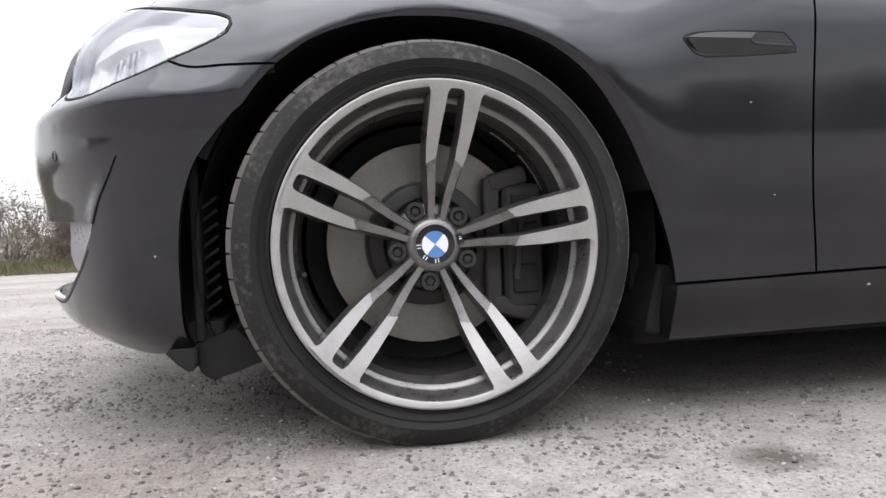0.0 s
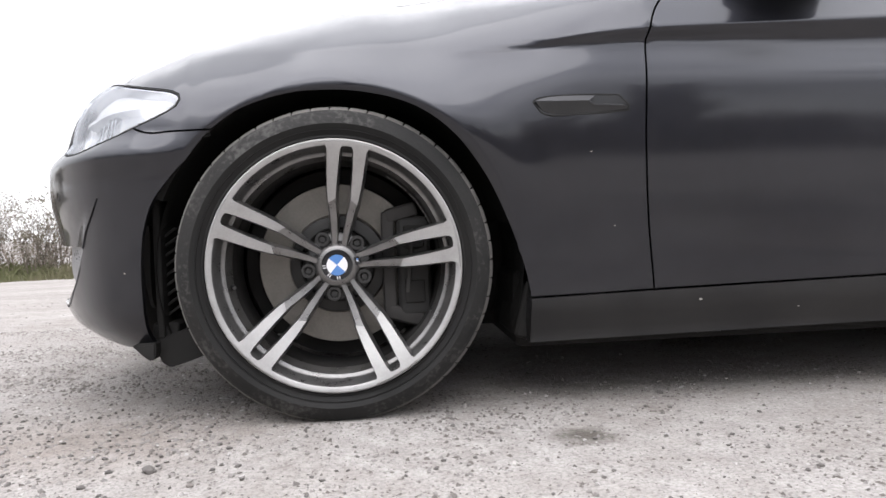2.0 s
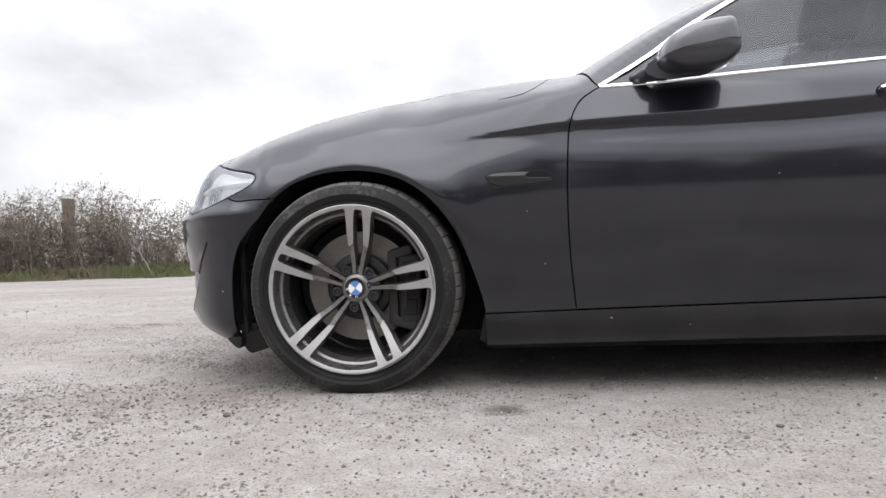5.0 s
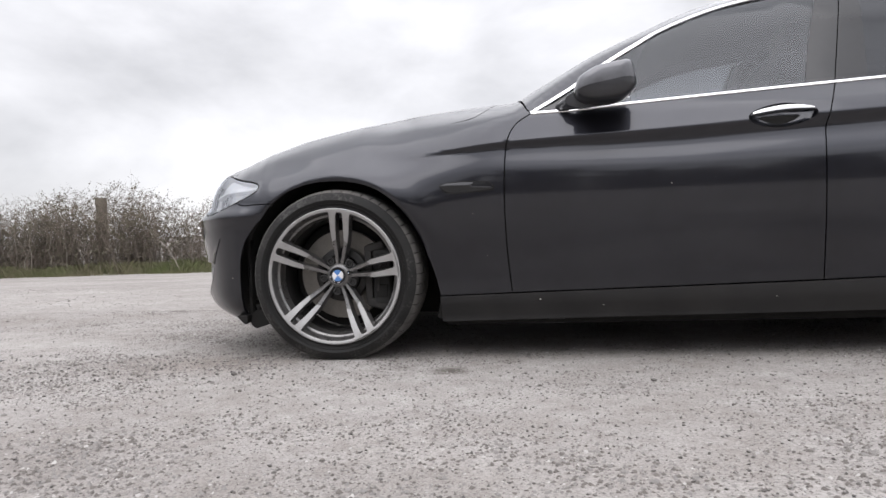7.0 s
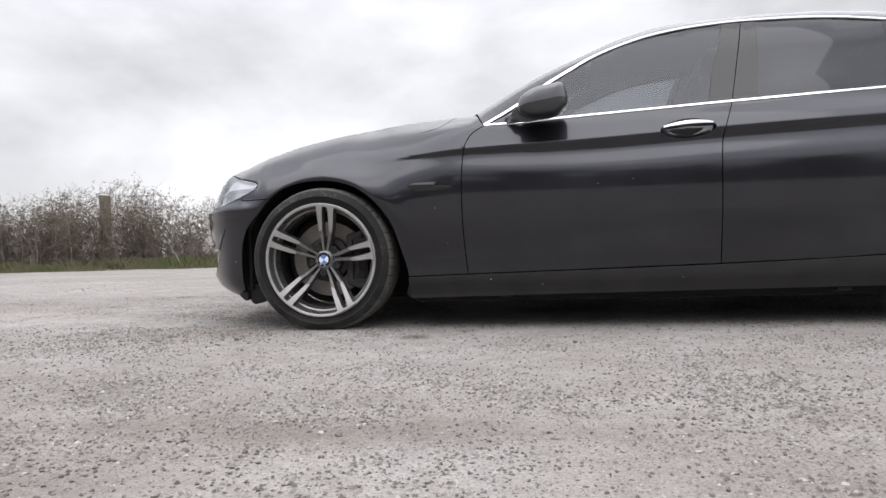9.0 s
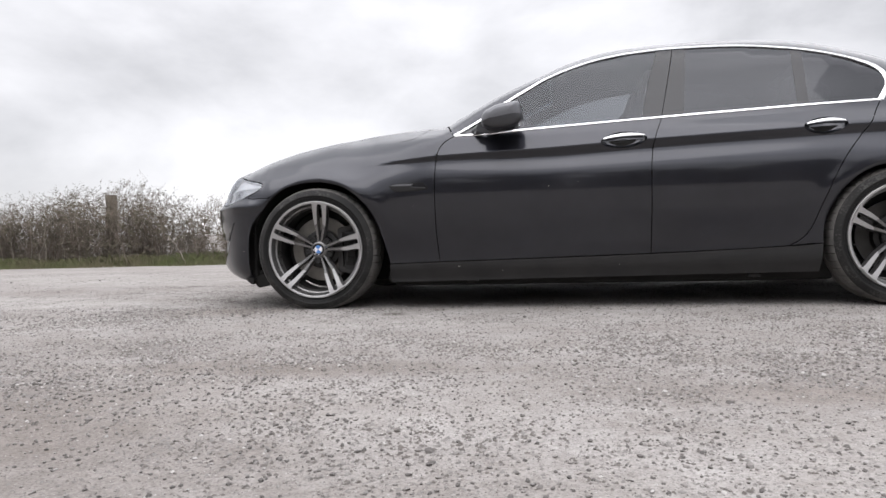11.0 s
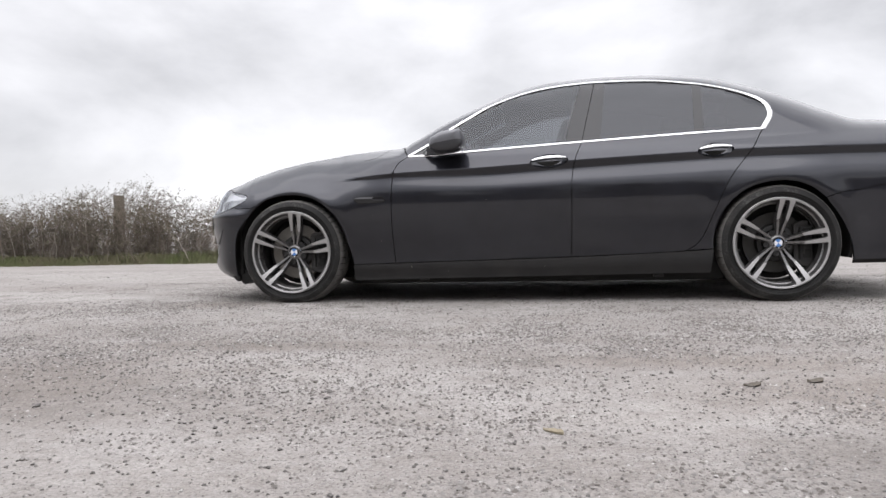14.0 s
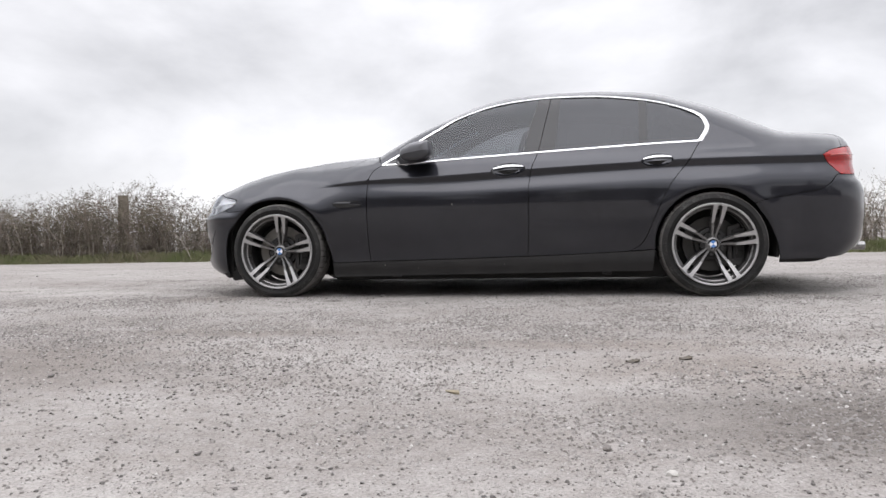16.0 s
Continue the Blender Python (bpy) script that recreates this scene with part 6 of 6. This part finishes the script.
def build_tree(seed):
    """A bare-branched tree: tapered trunk, limbs that fork, and thin clumps of dead leaves."""
    rng = random.Random(seed)
    tree = new("tree")
    trunk, lv, lf = bmesh.new(), [], []
    tall = rng.uniform(6.0, 8.5)
    spine = [Vector((rng.gauss(0, 0.08) * k, rng.gauss(0, 0.08) * k, tall * 0.8 * k / 7)) for k in range(8)]
    tube(trunk, spine, 0.19, 0.05, 8)
    for k in range(26):
        base = spine[rng.randrange(2, 8)]
        a = rng.uniform(0, 6.283)
        d = Vector((math.cos(a), math.sin(a), rng.uniform(0.1, 1.1))).normalized()
        ln = tall * rng.uniform(0.16, 0.34)
        limb = [base, base + d * ln * 0.5 + Vector((0, 0, 0.1)), base + d * ln + Vector((0, 0, 0.25 * ln))]
        tube(trunk, limb, 0.06, 0.015, 5)
        for _ in range(170):
            e = limb[1].lerp(limb[2], rng.uniform(-0.5, 1.15)) + Vector((rng.gauss(0, 0.30), rng.gauss(0, 0.30), rng.gauss(0, 0.28)))
            p = Vector((rng.gauss(0, 1), rng.gauss(0, 1), rng.gauss(0, 1))).normalized()
            q, r, o = p.orthogonal().normalized(), rng.uniform(0.05, 0.13), len(lv)
            lv += [e - p * r, e + q * r * 0.6, e + p * r, e - q * r * 0.6]
            lf.append((o, o + 1, o + 2, o + 3))
    part("trunk", from_bm("trunk", trunk, TWIG, auto=50), tree)
    part("crown", mesh_of("crown", lv, lf, LEAF, smooth_shade=False), tree, "thin brown and olive crown")
    return tagged(tree, "bare brown tree standing across the lane", "tree", "trees across the lane")


trees = [build_tree(k) for k in (3, 8, 15)]
rng = random.Random(77)
for k in range(20):
    x, y = (-22.0 + 2.6 * k + rng.uniform(-1, 1), -25.5 + rng.uniform(-2, 2)) if k < 14 else (-29.0 + rng.uniform(-2, 2), -22.0 + 4.2 * (k - 14) + rng.uniform(-1, 1))
    place = pose(x, y, -0.05, 0, 0, rng.uniform(0, 360)) @ Matrix.Scale(rng.uniform(0.6, 1.15), 4)
    if k < 3:
        trees[k].matrix_world = place
    else:
        copy_thing(trees[k % 3], place)
